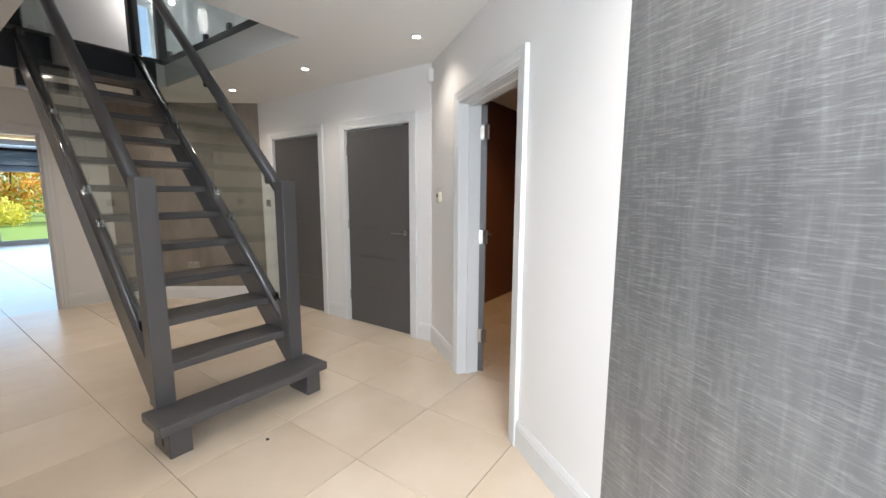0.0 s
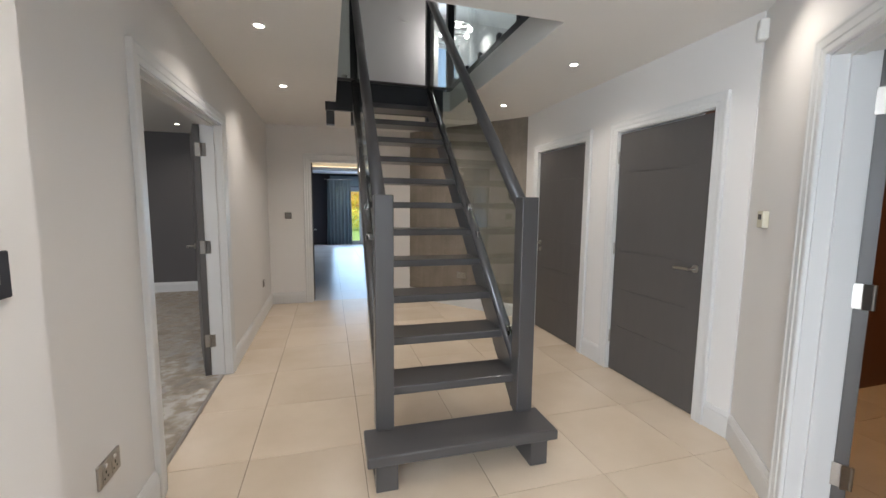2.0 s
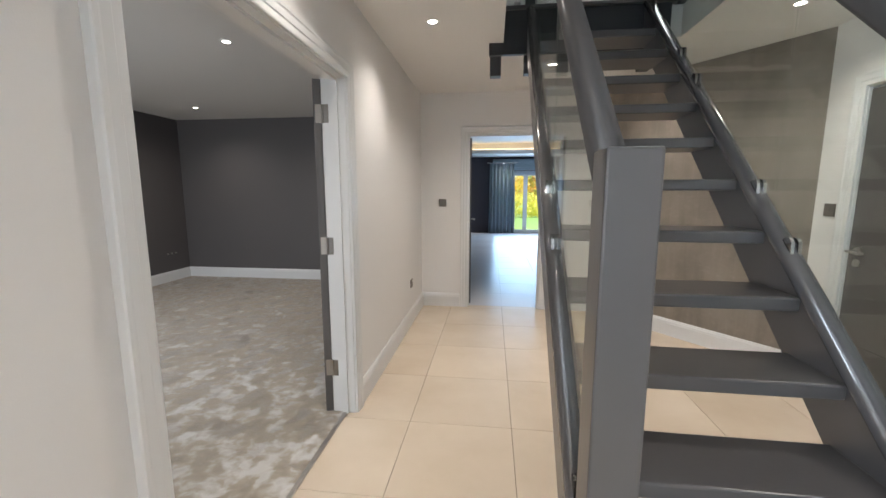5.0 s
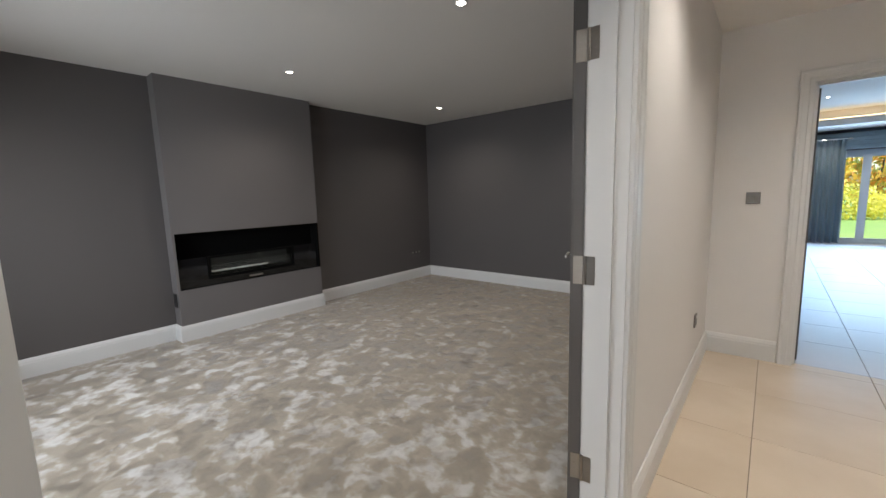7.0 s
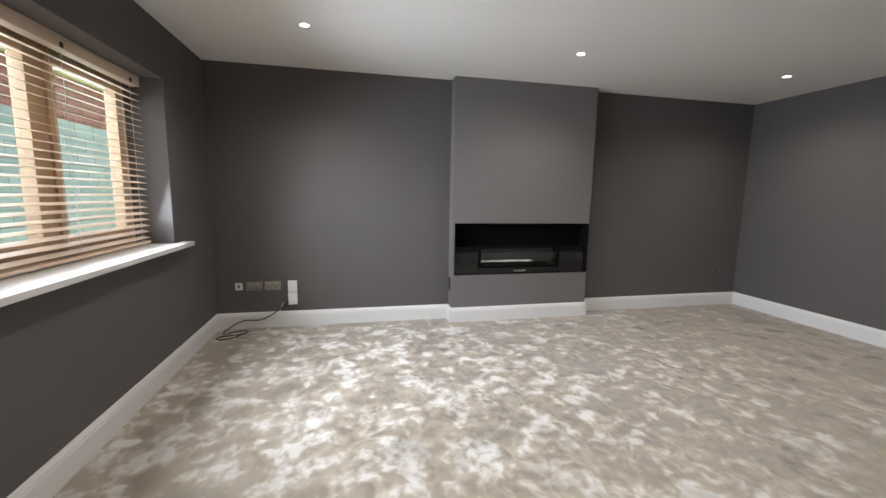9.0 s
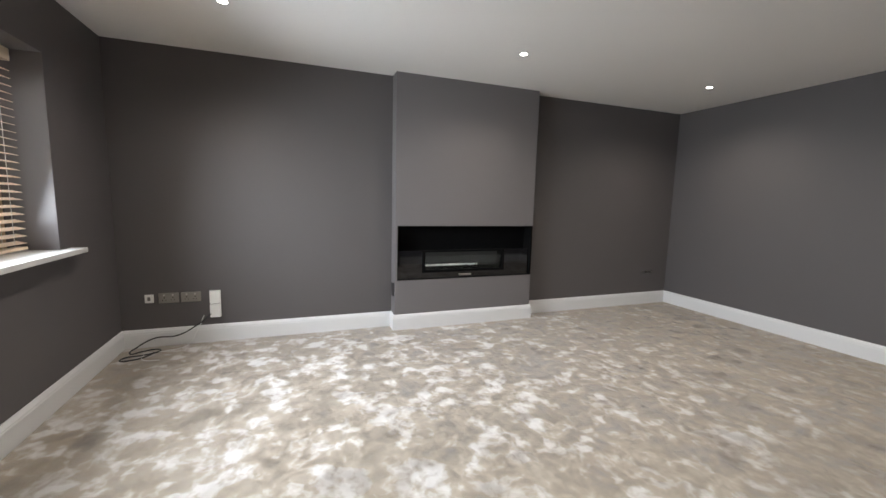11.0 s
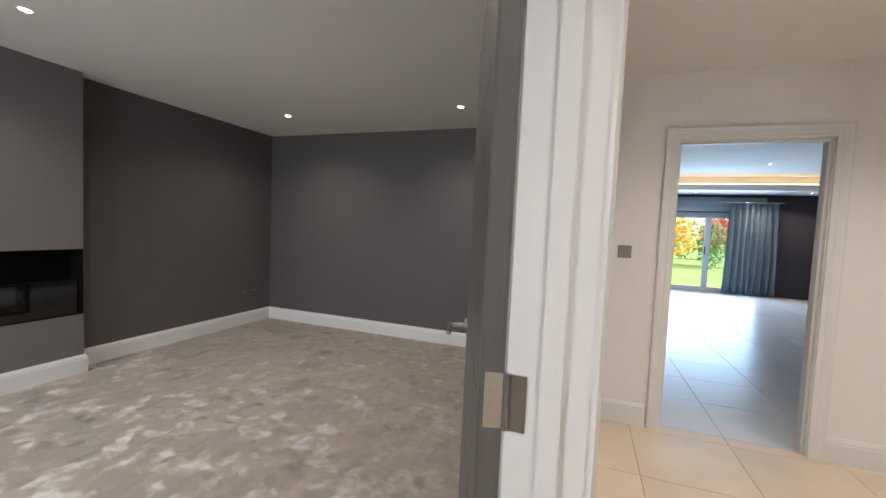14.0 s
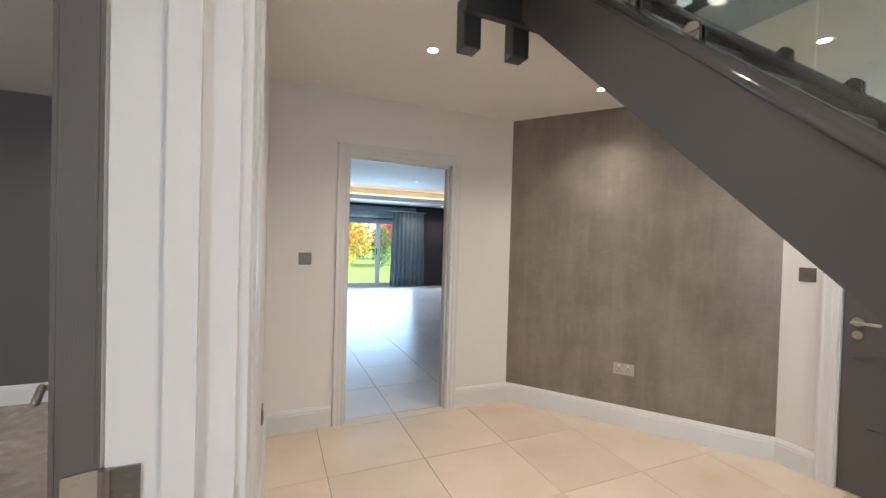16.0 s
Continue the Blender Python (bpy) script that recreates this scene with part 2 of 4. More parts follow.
def carpet_material():
    """Cut-pile carpet with a silky nap: brushed patches lean different ways, and their sheen is also painted into the
    colour.
    """
    m = bpy.data.materials.new("silver_beige_velvet_carpet")
    m.use_nodes = True
    nt = m.node_tree
    p = nt.nodes["Principled BSDF"]
    link = nt.links.new
    geo = nt.nodes.new("ShaderNodeTexCoord")

    def node(kind, **values):
        n = nt.nodes.new("ShaderNode" + kind)
        for k, v in values.items():
            n.inputs[k].default_value = v
        return n

    def vector(operation, a, b=None, c=None):
        n = nt.nodes.new("ShaderNodeVectorMath")
        n.operation = operation
        for slot, v in enumerate((a, b, c)):
            if v is None:
                continue
            if isinstance(v, tuple):
                n.inputs[slot].default_value = v
            else:
                link(v, n.inputs[slot])
        return n.outputs[0]

    coarse = node("TexNoise", Scale=3.5, Detail=3.0)
    fine = node("TexNoise", Scale=20.0, Detail=6.0)
    for n in (coarse, fine):
        link(geo.outputs["Object"], n.inputs["Vector"])
    bent = vector("MULTIPLY_ADD", coarse.outputs["Color"], (0.13, 0.13, 0.0), geo.outputs["Object"])
    bent = vector("MULTIPLY_ADD", fine.outputs["Color"], (0.04, 0.04, 0.0), bent)
    lean = None
    shade = None
    for kind, stretch, scale, amount in (("TexNoise", (1.0, 1.4, 1), 5.0, 0.30), ("TexVoronoi", (1.3, 1.0, 1), 10.0, 0.46), ("TexNoise", (1.0, 1.1, 1), 17.0, 0.34)):
        cells = node(kind, Scale=scale)
        if kind == "TexVoronoi":
            cells.feature = "SMOOTH_F1"
            cells.inputs["Smoothness"].default_value = 1.0
        link(vector("MULTIPLY", bent, stretch), cells.inputs["Vector"])
        tilt = vector("SUBTRACT", cells.outputs["Color"], (0.5, 0.5, 0.5))
        gain = 2.0 if kind == "TexNoise" else 1.0
        tilt = vector("MULTIPLY", tilt, (amount * 2 * gain, amount * 2 * gain, 0.0))
        lean = tilt if lean is None else vector("ADD", lean, tilt)
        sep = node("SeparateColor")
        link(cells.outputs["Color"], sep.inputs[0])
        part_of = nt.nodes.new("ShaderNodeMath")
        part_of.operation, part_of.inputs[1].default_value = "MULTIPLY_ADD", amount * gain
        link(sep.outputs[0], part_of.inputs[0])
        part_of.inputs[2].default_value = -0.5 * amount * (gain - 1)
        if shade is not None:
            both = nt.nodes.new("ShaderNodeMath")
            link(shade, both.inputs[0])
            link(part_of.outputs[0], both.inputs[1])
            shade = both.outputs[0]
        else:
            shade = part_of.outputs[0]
    # window light put into the colour: paler, bolder patches near it, flatter and darker beyond
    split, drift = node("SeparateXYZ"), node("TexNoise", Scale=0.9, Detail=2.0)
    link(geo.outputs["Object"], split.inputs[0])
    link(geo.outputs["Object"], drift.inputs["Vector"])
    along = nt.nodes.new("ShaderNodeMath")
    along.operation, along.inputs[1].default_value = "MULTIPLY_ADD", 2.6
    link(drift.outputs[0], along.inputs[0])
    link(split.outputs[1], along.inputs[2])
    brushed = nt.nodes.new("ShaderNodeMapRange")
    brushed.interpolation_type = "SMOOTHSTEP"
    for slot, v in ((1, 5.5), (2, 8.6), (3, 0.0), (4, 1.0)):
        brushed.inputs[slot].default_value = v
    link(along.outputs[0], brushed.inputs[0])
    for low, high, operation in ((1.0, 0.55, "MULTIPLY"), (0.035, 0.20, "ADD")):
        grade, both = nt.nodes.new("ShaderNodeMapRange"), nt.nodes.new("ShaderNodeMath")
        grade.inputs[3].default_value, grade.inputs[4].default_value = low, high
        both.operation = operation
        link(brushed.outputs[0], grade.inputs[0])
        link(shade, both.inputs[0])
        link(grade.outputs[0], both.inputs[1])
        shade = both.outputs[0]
    # pale end stands for nap catching light, dark end for nap losing it
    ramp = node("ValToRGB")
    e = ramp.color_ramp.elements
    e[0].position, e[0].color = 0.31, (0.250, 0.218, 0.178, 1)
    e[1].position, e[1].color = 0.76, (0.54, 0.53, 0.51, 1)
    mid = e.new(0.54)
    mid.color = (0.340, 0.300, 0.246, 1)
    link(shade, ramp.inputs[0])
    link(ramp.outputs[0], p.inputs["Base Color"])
    p.inputs["Roughness"].default_value = 0.8
    p.inputs["Specular IOR Level"].default_value = 0.15
    p.inputs["Sheen Weight"].default_value, p.inputs["Sheen Roughness"].default_value = 0.2, 0.35
    pile = node("TexNoise", Scale=380.0, Detail=2.0)
    link(geo.outputs["Object"], pile.inputs["Vector"])
    b = node("Bump", Strength=0.3, Distance=0.004)
    link(pile.outputs[0], b.inputs["Height"])
    link(vector("NORMALIZE", vector("ADD", b.outputs[0], lean)), p.inputs["Normal"])
    return m


def woven_material(name, base, thread, rough, metal, layers, relief):
    """Wallpaper with a woven look. layers: (stretch, detail, low, high, weight), noises cut to a range and summed. Object z is up."""
    m = bpy.data.materials.new(name)
    m.use_nodes = True
    nt = m.node_tree
    p = nt.nodes["Principled BSDF"]
    geo = nt.nodes.new("ShaderNodeTexCoord")
    total = None
    for stretch, detail, low, high, weight in layers:
        mp = nt.nodes.new("ShaderNodeMapping")
        mp.inputs["Scale"].default_value = stretch
        nt.links.new(geo.outputs["Object"], mp.inputs[0])
        n = nt.nodes.new("ShaderNodeTexNoise")
        n.inputs["Scale"].default_value, n.inputs["Detail"].default_value = 1.0, detail
        nt.links.new(mp.outputs[0], n.inputs["Vector"])
        cut = nt.nodes.new("ShaderNodeMapRange")
        cut.interpolation_type = "SMOOTHSTEP"
        cut.inputs[1].default_value, cut.inputs[2].default_value, cut.inputs[4].default_value = low, high, weight
        nt.links.new(n.outputs[0], cut.inputs[0])
        out = cut.outputs[0]
        if total is not None:
            add = nt.nodes.new("ShaderNodeMath")
            nt.links.new(total, add.inputs[0])
            nt.links.new(out, add.inputs[1])
            out = add.outputs[0]
        total = out
    mx = nt.nodes.new("ShaderNodeMix")
    mx.data_type = "RGBA"
    mx.inputs[6].default_value, mx.inputs[7].default_value = (*base, 1), (*thread, 1)
    nt.links.new(total, mx.inputs[0])
    nt.links.new(mx.outputs[2], p.inputs["Base Color"])
    p.inputs["Metallic"].default_value = metal
    rv = nt.nodes.new("ShaderNodeMapRange")
    rv.inputs[3].default_value, rv.inputs[4].default_value = rough + 0.08, rough - 0.06
    nt.links.new(total, rv.inputs[0])
    nt.links.new(rv.outputs[0], p.inputs["Roughness"])
    b = nt.nodes.new("ShaderNodeBump")
    b.inputs["Strength"].default_value, b.inputs["Distance"].default_value = relief, 0.003
    nt.links.new(total, b.inputs["Height"])
    nt.links.new(b.outputs[0], p.inputs["Normal"])
    return m


TILE = tile_material()
CARPET = carpet_material()
SILVER_PAPER = woven_material("silver_woven_wallpaper", (0.185, 0.186, 0.192), (0.47, 0.475, 0.485), 0.36, 0.5, (
    ((11, 11, 1.6), 4, 0.3, 0.8, 0.20), ((60, 60, 7), 4, 0.45, 0.8, 0.20), ((9, 9, 190), 4, 0.46, 0.74, 0.30),
    ((26, 26, 260), 3, 0.54, 0.76, 0.36), ((1.8, 1.8, 1.4), 3, 0.3, 0.7, 0.14)), 0.30)
TAUPE_PAPER = woven_material("taupe_woven_wallpaper", (0.178, 0.152, 0.126), (0.33, 0.292, 0.25), 0.46, 0.15, (
    ((6, 6, 0.8), 4, 0.3, 0.7, 0.30), ((30, 30, 3), 3, 0.45, 0.8, 0.14), ((4, 4, 4), 5, 0.3, 0.75, 0.34),
    ((22, 22, 40), 3, 0.5, 0.8, 0.16)), 0.22)
# garden room tiles: the bluish daylight on them is put into this pale colour
FAR_TILE_DAYLIT = material("daylit_porcelain", (0.60, 0.61, 0.63), 0.26, second=(0.56, 0.57, 0.59), scale=2.0, mix=0.7, rough_var=0.05, random_mix=0.03)

# ---- mesh helpers ----


def box(bm, x0, y0, z0, x1, y1, z1, bevel=0.0):
    """A box between two corners, its edges rounded off by bevel."""
    r = bmesh.ops.create_cube(bm, size=1)
    vs = r["verts"]
    for v in vs:
        v.co = ((x0 + x1) / 2 + v.co.x * (x1 - x0), (y0 + y1) / 2 + v.co.y * (y1 - y0), (z0 + z1) / 2 + v.co.z * (z1 - z0))
    if bevel:
        es = list({e for v in vs for e in v.link_edges})
        bmesh.ops.bevel(bm, geom=es, offset=bevel, segments=2, affect="EDGES", profile=0.5)
    return bm


def boxes(*many, bevel=0.0):
    bm = bmesh.new()
    for b in many:
        box(bm, *b, bevel=bevel)
    return bm


def rod(bm, a, b, r, r2=None, n=16, cap=True):
    """A round bar from a to b."""
    a, b = Vector(a), Vector(b)
    d = b - a
    m = Matrix.Translation((a + b) / 2) @ d.to_track_quat("Z", "Y").to_matrix().to_4x4()
    bmesh.ops.create_cone(bm, cap_ends=cap, segments=n, radius1=r, radius2=r if r2 is None else r2, depth=d.length, matrix=m)
    return bm


def prism(bm, outline, axis, a, b):
    """A flat outline (pairs) pushed from a to b along axis: 'x' pairs are (y, z), 'y' (x, z), 'z' (x, y)."""
    put = {"x": lambda p, k: (k, p[0], p[1]), "y": lambda p, k: (p[0], k, p[1]), "z": lambda p, k: (p[0], p[1], k)}[axis]
    v0 = [bm.verts.new(put(p, a)) for p in outline]
    v1 = [bm.verts.new(put(p, b)) for p in outline]
    fs = [bm.faces.new(v0), bm.faces.new(list(reversed(v1)))]
    n = len(outline)
    for i in range(n):
        fs.append(bm.faces.new((v0[i], v1[i], v1[(i + 1) % n], v0[(i + 1) % n])))
    bmesh.ops.recalc_face_normals(bm, faces=fs)
    return bm


def sweep(bm, path, normal, profile):
    """A mitred moulding: profile pairs (outwards, along normal) carried along a path that lies square to normal."""
    n = Vector(normal).normalized()
    pts = [Vector(p) for p in path]
    rings = []
    for i, p in enumerate(pts):
        ts = []
        if i:
            ts.append((p - pts[i - 1]).normalized())
        if i < len(pts) - 1:
            ts.append((pts[i + 1] - p).normalized())
        perps = [n.cross(t) for t in ts]
        side = perps[0] if len(perps) == 1 else (perps[0] + perps[1]) / (1 + perps[0].dot(perps[1]))
        rings.append([bm.verts.new(p + side * a + n * b) for a, b in profile])
    fs, k = [], len(profile)
    for r0, r1 in zip(rings, rings[1:]):
        for j in range(k):
            fs.append(bm.faces.new((r0[j], r1[j], r1[(j + 1) % k], r0[(j + 1) % k])))
    fs.append(bm.faces.new(list(reversed(rings[0]))))
    fs.append(bm.faces.new(rings[-1]))
    bmesh.ops.recalc_face_normals(bm, faces=fs)
    return bm


def mesh_of(name, bm, *mats, smooth=False):
    me = bpy.data.meshes.new(name)
    if smooth:
        for f in bm.faces:
            f.smooth = True
    bm.to_mesh(me)
    bm.free()
    for m in mats:
        me.materials.append(m)
    return me


def part(name, bm, mat, parent=None, label="", smooth=False, m=None):
    """Links a bmesh as one mesh object under a thing or a part."""
    ob = new(name, mesh_of(name, bm, *(mat if isinstance(mat, tuple) else (mat,)), smooth=smooth))
    if parent:
        ob.parent = parent
    if m is not None:
        ob.matrix_basis = m
    return tagged(ob, label)


def thing(name, label, category, m=None, group="", kind=""):
    ob = new(name)
    ob.empty_display_size = 0.1
    if m is not None:
        ob.matrix_basis = m
    return tagged(ob, label, category, group, kind)


def structure(name, bm, mat, label, category, m=None):
    ob = part(name, bm, mat, m=m)
    return tagged(ob, label, category, kind="structure")


def wall(name, p0, p1, thick, z0, z1, mats, label, holes=()):
    """A wall whose front face runs p0 to p1 and whose body lies to the left of that way. holes: (u0, u1, z0, z1)."""
    p0, p1 = Vector((*p0, 0)), Vector((*p1, 0))
    d = (p1 - p0).normalized()
    n = Vector((-d.y, d.x, 0))
    length = (p1 - p0).length
    us = sorted({0.0, length, *(h[0] for h in holes), *(h[1] for h in holes)})
    zs = sorted({z0, z1, *(h[2] for h in holes), *(h[3] for h in holes)})
    zs = [z for z in zs if z0 <= z <= z1]
    bm = bmesh.new()

    def solid(i, j):
        if not (0 <= i < len(us) - 1 and 0 <= j < len(zs) - 1):
            return False
        u, z = (us[i] + us[i + 1]) / 2, (zs[j] + zs[j + 1]) / 2
        return not any(h[0] < u < h[1] and h[2] < z < h[3] for h in holes)

    def quad(pts, idx):
        f = bm.faces.new([bm.verts.new(p0 + d * u + n * t + Vector((0, 0, z))) for u, t, z in pts])
        f.material_index = idx

    for i in range(len(us) - 1):
        for j in range(len(zs) - 1):
            if not solid(i, j):
                continue
            a, b, c, e = us[i], us[i + 1], zs[j], zs[j + 1]
            quad(((a, 0, c), (b, 0, c), (b, 0, e), (a, 0, e)), 0)
            quad(((b, thick, c), (a, thick, c), (a, thick, e), (b, thick, e)), len(mats) - 1)
            for di, dj, q in ((-1, 0, ((a, 0, c), (a, 0, e), (a, thick, e), (a, thick, c))), (1, 0, ((b, 0, e), (b, 0, c), (b, thick, c), (b, thick, e))),
                              (0, -1, ((b, 0, c), (a, 0, c), (a, thick, c), (b, thick, c))), (0, 1, ((a, 0, e), (b, 0, e), (b, thick, e), (a, thick, e)))):
                if not solid(i + di, j + dj):
                    quad(q, 0)
    bmesh.ops.remove_doubles(bm, verts=bm.verts, dist=1e-5)
    return structure(name, bm, tuple(mats), label, "wall")


SKIRT = [(0.002, 0.001), (0.020, 0.001), (0.020, 0.118), (0.017, 0.126), (0.0175, 0.134), (0.012, 0.146), (0.008, 0.156), (0.002, 0.158)]
ARCH = [(0.0, 0.001), (0.0, 0.016), (0.006, 0.019), (0.028, 0.019), (0.033, 0.023), (0.060, 0.024), (0.068, 0.027), (0.080, 0.027), (0.083, 0.022), (0.083, 0.001)]


def skirting(path, label="white moulded skirting board along the wall"):
    bm = sweep(bmesh.new(), [(*p, 0) for p in path], (0, 0, 1), SKIRT)
    return structure("baseboard", bm, TRIM, label, "skirting")


def place_on(p0, d):
    """A frame on a wall: x along d, z up, y into the wall, origin at p0 on the floor."""
    d = Vector((*d, 0)).normalized()
    m = Matrix(((d.x, -d.y, 0, p0[0]), (d.y, d.x, 0, p0[1]), (0, 0, 1, 0), (0, 0, 0, 1)))
    return m


def door_frame(name, m, u0, u1, top, depth, label, back=True):
    """White lining with a stop, and an architrave on each side, round an opening. y runs into the wall."""
    ob = thing(name, label, "door frame", m, kind="structure")
    t = 0.022
    part("lining", boxes((u0 - 0.001, -0.003, 0, u0 + t, depth + 0.003, top), (u1 - t, -0.003, 0, u1 + 0.001, depth + 0.003, top), (u0 + t, -0.003, top - t, u1 - t, depth + 0.003, top + 0.001)), TRIM, ob)
    s = 0.013
    part("door_stop", boxes((u0 + t, depth - 0.09, 0, u0 + t + s, depth - 0.055, top - t), (u1 - t - s, depth - 0.09, 0, u1 - t, depth - 0.055, top - t), (u0 + t + s, depth - 0.09, top - t - s, u1 - t - s, depth - 0.055, top - t)), TRIM, ob)
    e = 0.006
    part("architrave", sweep(bmesh.new(), [(u0 + t - e, 0, 0), (u0 + t - e, 0, top - t + e), (u1 - t + e, 0, top - t + e), (u1 - t + e, 0, 0)], (0, -1, 0), ARCH), TRIM, ob)
    if back:
        part("architrave", sweep(bmesh.new(), [(u1 - t + e, depth, 0), (u1 - t + e, depth, top - t + e), (u0 + t - e, depth, top - t + e), (u0 + t - e, depth, 0)], (0, 1, 0), ARCH), TRIM, ob)
    return ob


def lever(parent, x, y, z, way, side, turn=False):
    """A steel lever on a round rose; way: +1 or -1, the side to which the lever points; side: the face, +1 or -1."""
    h = part("door_handle", rod(rod(bmesh.new(), (x, y, z), (x, y + side * 0.010, z), 0.026), (x, y + side * 0.008, z), (x, y + side * 0.066, z), 0.0085), STEEL, parent, "brushed steel lever handle", smooth=False)
    bm = rod(bmesh.new(), (x - way * 0.008, y + side * 0.066, z), (x + way * 0.108, y + side * 0.066, z), 0.0088)
    bmesh.ops.create_uvsphere(bm, u_segments=12, v_segments=8, radius=0.0088, matrix=Matrix.Translation((x + way * 0.108, y + side * 0.066, z)))
    part("lever", bm, STEEL, h)
    if turn:
        part("escutcheon", rod(bmesh.new(), (x, y, z - 0.075), (x, y + side * 0.008, z - 0.075), 0.024), STEEL, h)
    return h


def door_leaf(name, label, m, wide, tall=1.965, thick=0.044, mats=None, handle=True, turn=False):
    """A flush door with a grooved face each side. Hinge edge at x = 0, leaf along +x, faces at y = 0 and y = thick."""
    mats = mats or (DOOR_PAINT, DOOR_PAINT)
    ob = thing(name, label, "door", m)
    z0 = 0.006
    k = 0.0045
    part("leaf", boxes((0, k, z0, wide, thick - k, z0 + tall), bevel=0.001), mats[0], ob)
    cuts = [z0 + tall * f for f in (0.0, 0.20, 0.36, 0.52, 0.68, 0.84, 1.0)]
    left, right = 0.10 * wide, 0.86 * wide
    for y0, y1, mt in ((0, k, mats[0]), (thick - k, thick, mats[1])):
        for u0, u1 in ((0, left), (right, wide)):
            part("stile", boxes((u0, y0, z0, u1, y1, z0 + tall)), mt, ob)
        for c0, c1 in zip(cuts, cuts[1:]):
            part("panel", boxes((left, y0, c0 + (0.003 if c0 > z0 else 0), right, y1, c1 - (0.003 if c1 < z0 + tall else 0))), mt, ob)
    if handle:
        lever(ob, wide - 0.065, 0, 0.985, -1, -1, turn)
        lever(ob, wide - 0.065, thick, 0.985, -1, 1, turn)
        part("latch_plate", boxes((wide - 0.0005, thick / 2 - 0.011, 0.90, wide + 0.0012, thick / 2 + 0.011, 1.07)), STEEL, ob)
    return ob


# ---- the downlights ----
LAMP_GROUP = "recessed ceiling downlights"
HALL_Z = 2.447


def downlight(x, y, z, watts, colour=(1.0, 0.915, 0.81), group=LAMP_GROUP, cone=132):
    ob = thing("downlight", "small white-rimmed recessed spotlight, lit, in the ceiling", "downlight", pose(x, y, z), group)
    bm = sweep(bmesh.new(), [(0.034 * math.cos(a), 0.034 * math.sin(a), 0) for a in [2 * math.pi * i / 32 for i in range(33)]], (0, 0, 1), [(-0.007, -0.001), (-0.006, -0.006), (0.003, -0.007), (0.008, -0.003), (0.008, -0.001)])
    part("rim", bm, TRIM, ob, "white rim")
    part("lamp_glass", rod(bmesh.new(), (0, 0, -0.0035), (0, 0, -0.001), 0.0255, n=24), LENS, ob, "glowing lamp glass")
    lamp = new("spot", bpy.data.lights.new("spot", "SPOT"))
    lamp.data.energy, lamp.data.color = watts * INDOOR, colour
    lamp.data.spot_size, lamp.data.spot_blend, lamp.data.shadow_soft_size = radians(cone), 1.0, 0.04
    lamp.matrix_world = look((x, y, z - 0.02), (x, y, 0))
    return ob


HALL_W, ROOM_W = 57, 54
# last two are unseen lamps, added to brighten the entrance walls
for x, y in ((0.16, 3.878), (0.164, 5.134), (2.334, 3.878), (2.336, 5.143), (2.33, 2.606), (0.593, 6.124), (1.832, 6.12), (0.60, 1.95), (1.00, 0.88)):
    downlight(x, y, HALL_Z, HALL_W * (0.6 if y < 2.7 and x > 2 else 1.3 if y < 2 else 1.0))
for x, y in ((-3.28, 3.17), (-3.28, 5.265), (-3.31, 7.38), (-1.39, 5.29), (-1.41, 7.43), (-1.40, 3.17)):
    downlight(x, y, HALL_Z, ROOM_W, (1.0, 0.92, 0.83), cone=150)

# ---- the setting: walls ----
H = 2.445            # ceiling height
UP = 2.66            # upper floor
LX, RX, EY = -0.25, 2.834, 7.0      # faces of the hall's long walls and end wall
RM = -0.38           # lounge face of the shared wall
FX = -4.27           # fireplace wall
WY, NY = 2.20, 8.18  # lounge window wall and far wall
C0 = Vector((2.884, 2.912))
AD = Vector((-0.595, -0.804)).normalized()

wall("wall_lounge_hall", (LX, NY + 0.12), (LX, 2.49), -0.13, 0, H, (WALL, DARK_WALL), "off-white painted hall wall, charcoal on its lounge side", [(NY + 0.12 - 4.632, NY + 0.12 - 3.226, 0, 1.992)])
wall("wall_hall_end", (1.70, EY), (LX - 0.13, EY), -0.12, 0, H, (WALL, NAVY_WALL), "off-white painted wall at the end of the hall", [(1.70 - 1.135, 1.70 - 0.275, 0, 2.008)])
TP0, TP1 = (1.70, EY), (2.854, 5.504)
wall("wall_taupe", (TP1[0], TP1[1]), TP0, -0.12, 0, H, (TAUPE_PAPER, WALL), "angled wall papered in taupe woven wallpaper")
wall("wall_cupboards", (RX, 2.86), (RX, 5.565), -0.14, 0, H, (WALL,), "off-white painted wall with two closed grey doors", [(3.08 - 2.86, 3.967 - 2.86, 0, 2.008), (4.358 - 2.86, 5.25 - 2.86, 0, 2.008)])
SA = 2.33
wall("wall_side_room", C0 + AD * SA, C0, -0.145, 0, H, (WALL, BEIGE), "off-white angled wall with an open doorway", [(SA - 1.628, SA - 0.765, 0, 1.99)])
wall("wall_silver", C0 + AD * 3.6, C0 + AD * SA, -0.145, 0, H, (SILVER_PAPER, BEIGE), "angled wall papered in silver-grey woven wallpaper")
# the angled return by the lounge door, and the walls behind the camera
wall("wall_left_return", (LX, 2.49), (-0.05, 2.20), -0.13, 0, H, (WALL,), "off-white angled return wall with a dark switch plate")
wall("wall_entrance_west", (-0.05, 2.20), (-0.05, 1.38), -0.13, 0, H, (WALL,), "off-white wall of the entrance bay")
wall("wall_entrance_turn", (-0.05, 1.38), (-0.75, 0.7), -0.13, 0, H, (WALL,), "off-white wall of the entrance bay")
wall("wall_entrance_side", (-0.75, 0.7), (-0.75, -1.3), -0.13, 0, H, (WALL,), "off-white wall of the entrance bay with its open doorway", [(0.36, 1.64, 0, 2.25)])
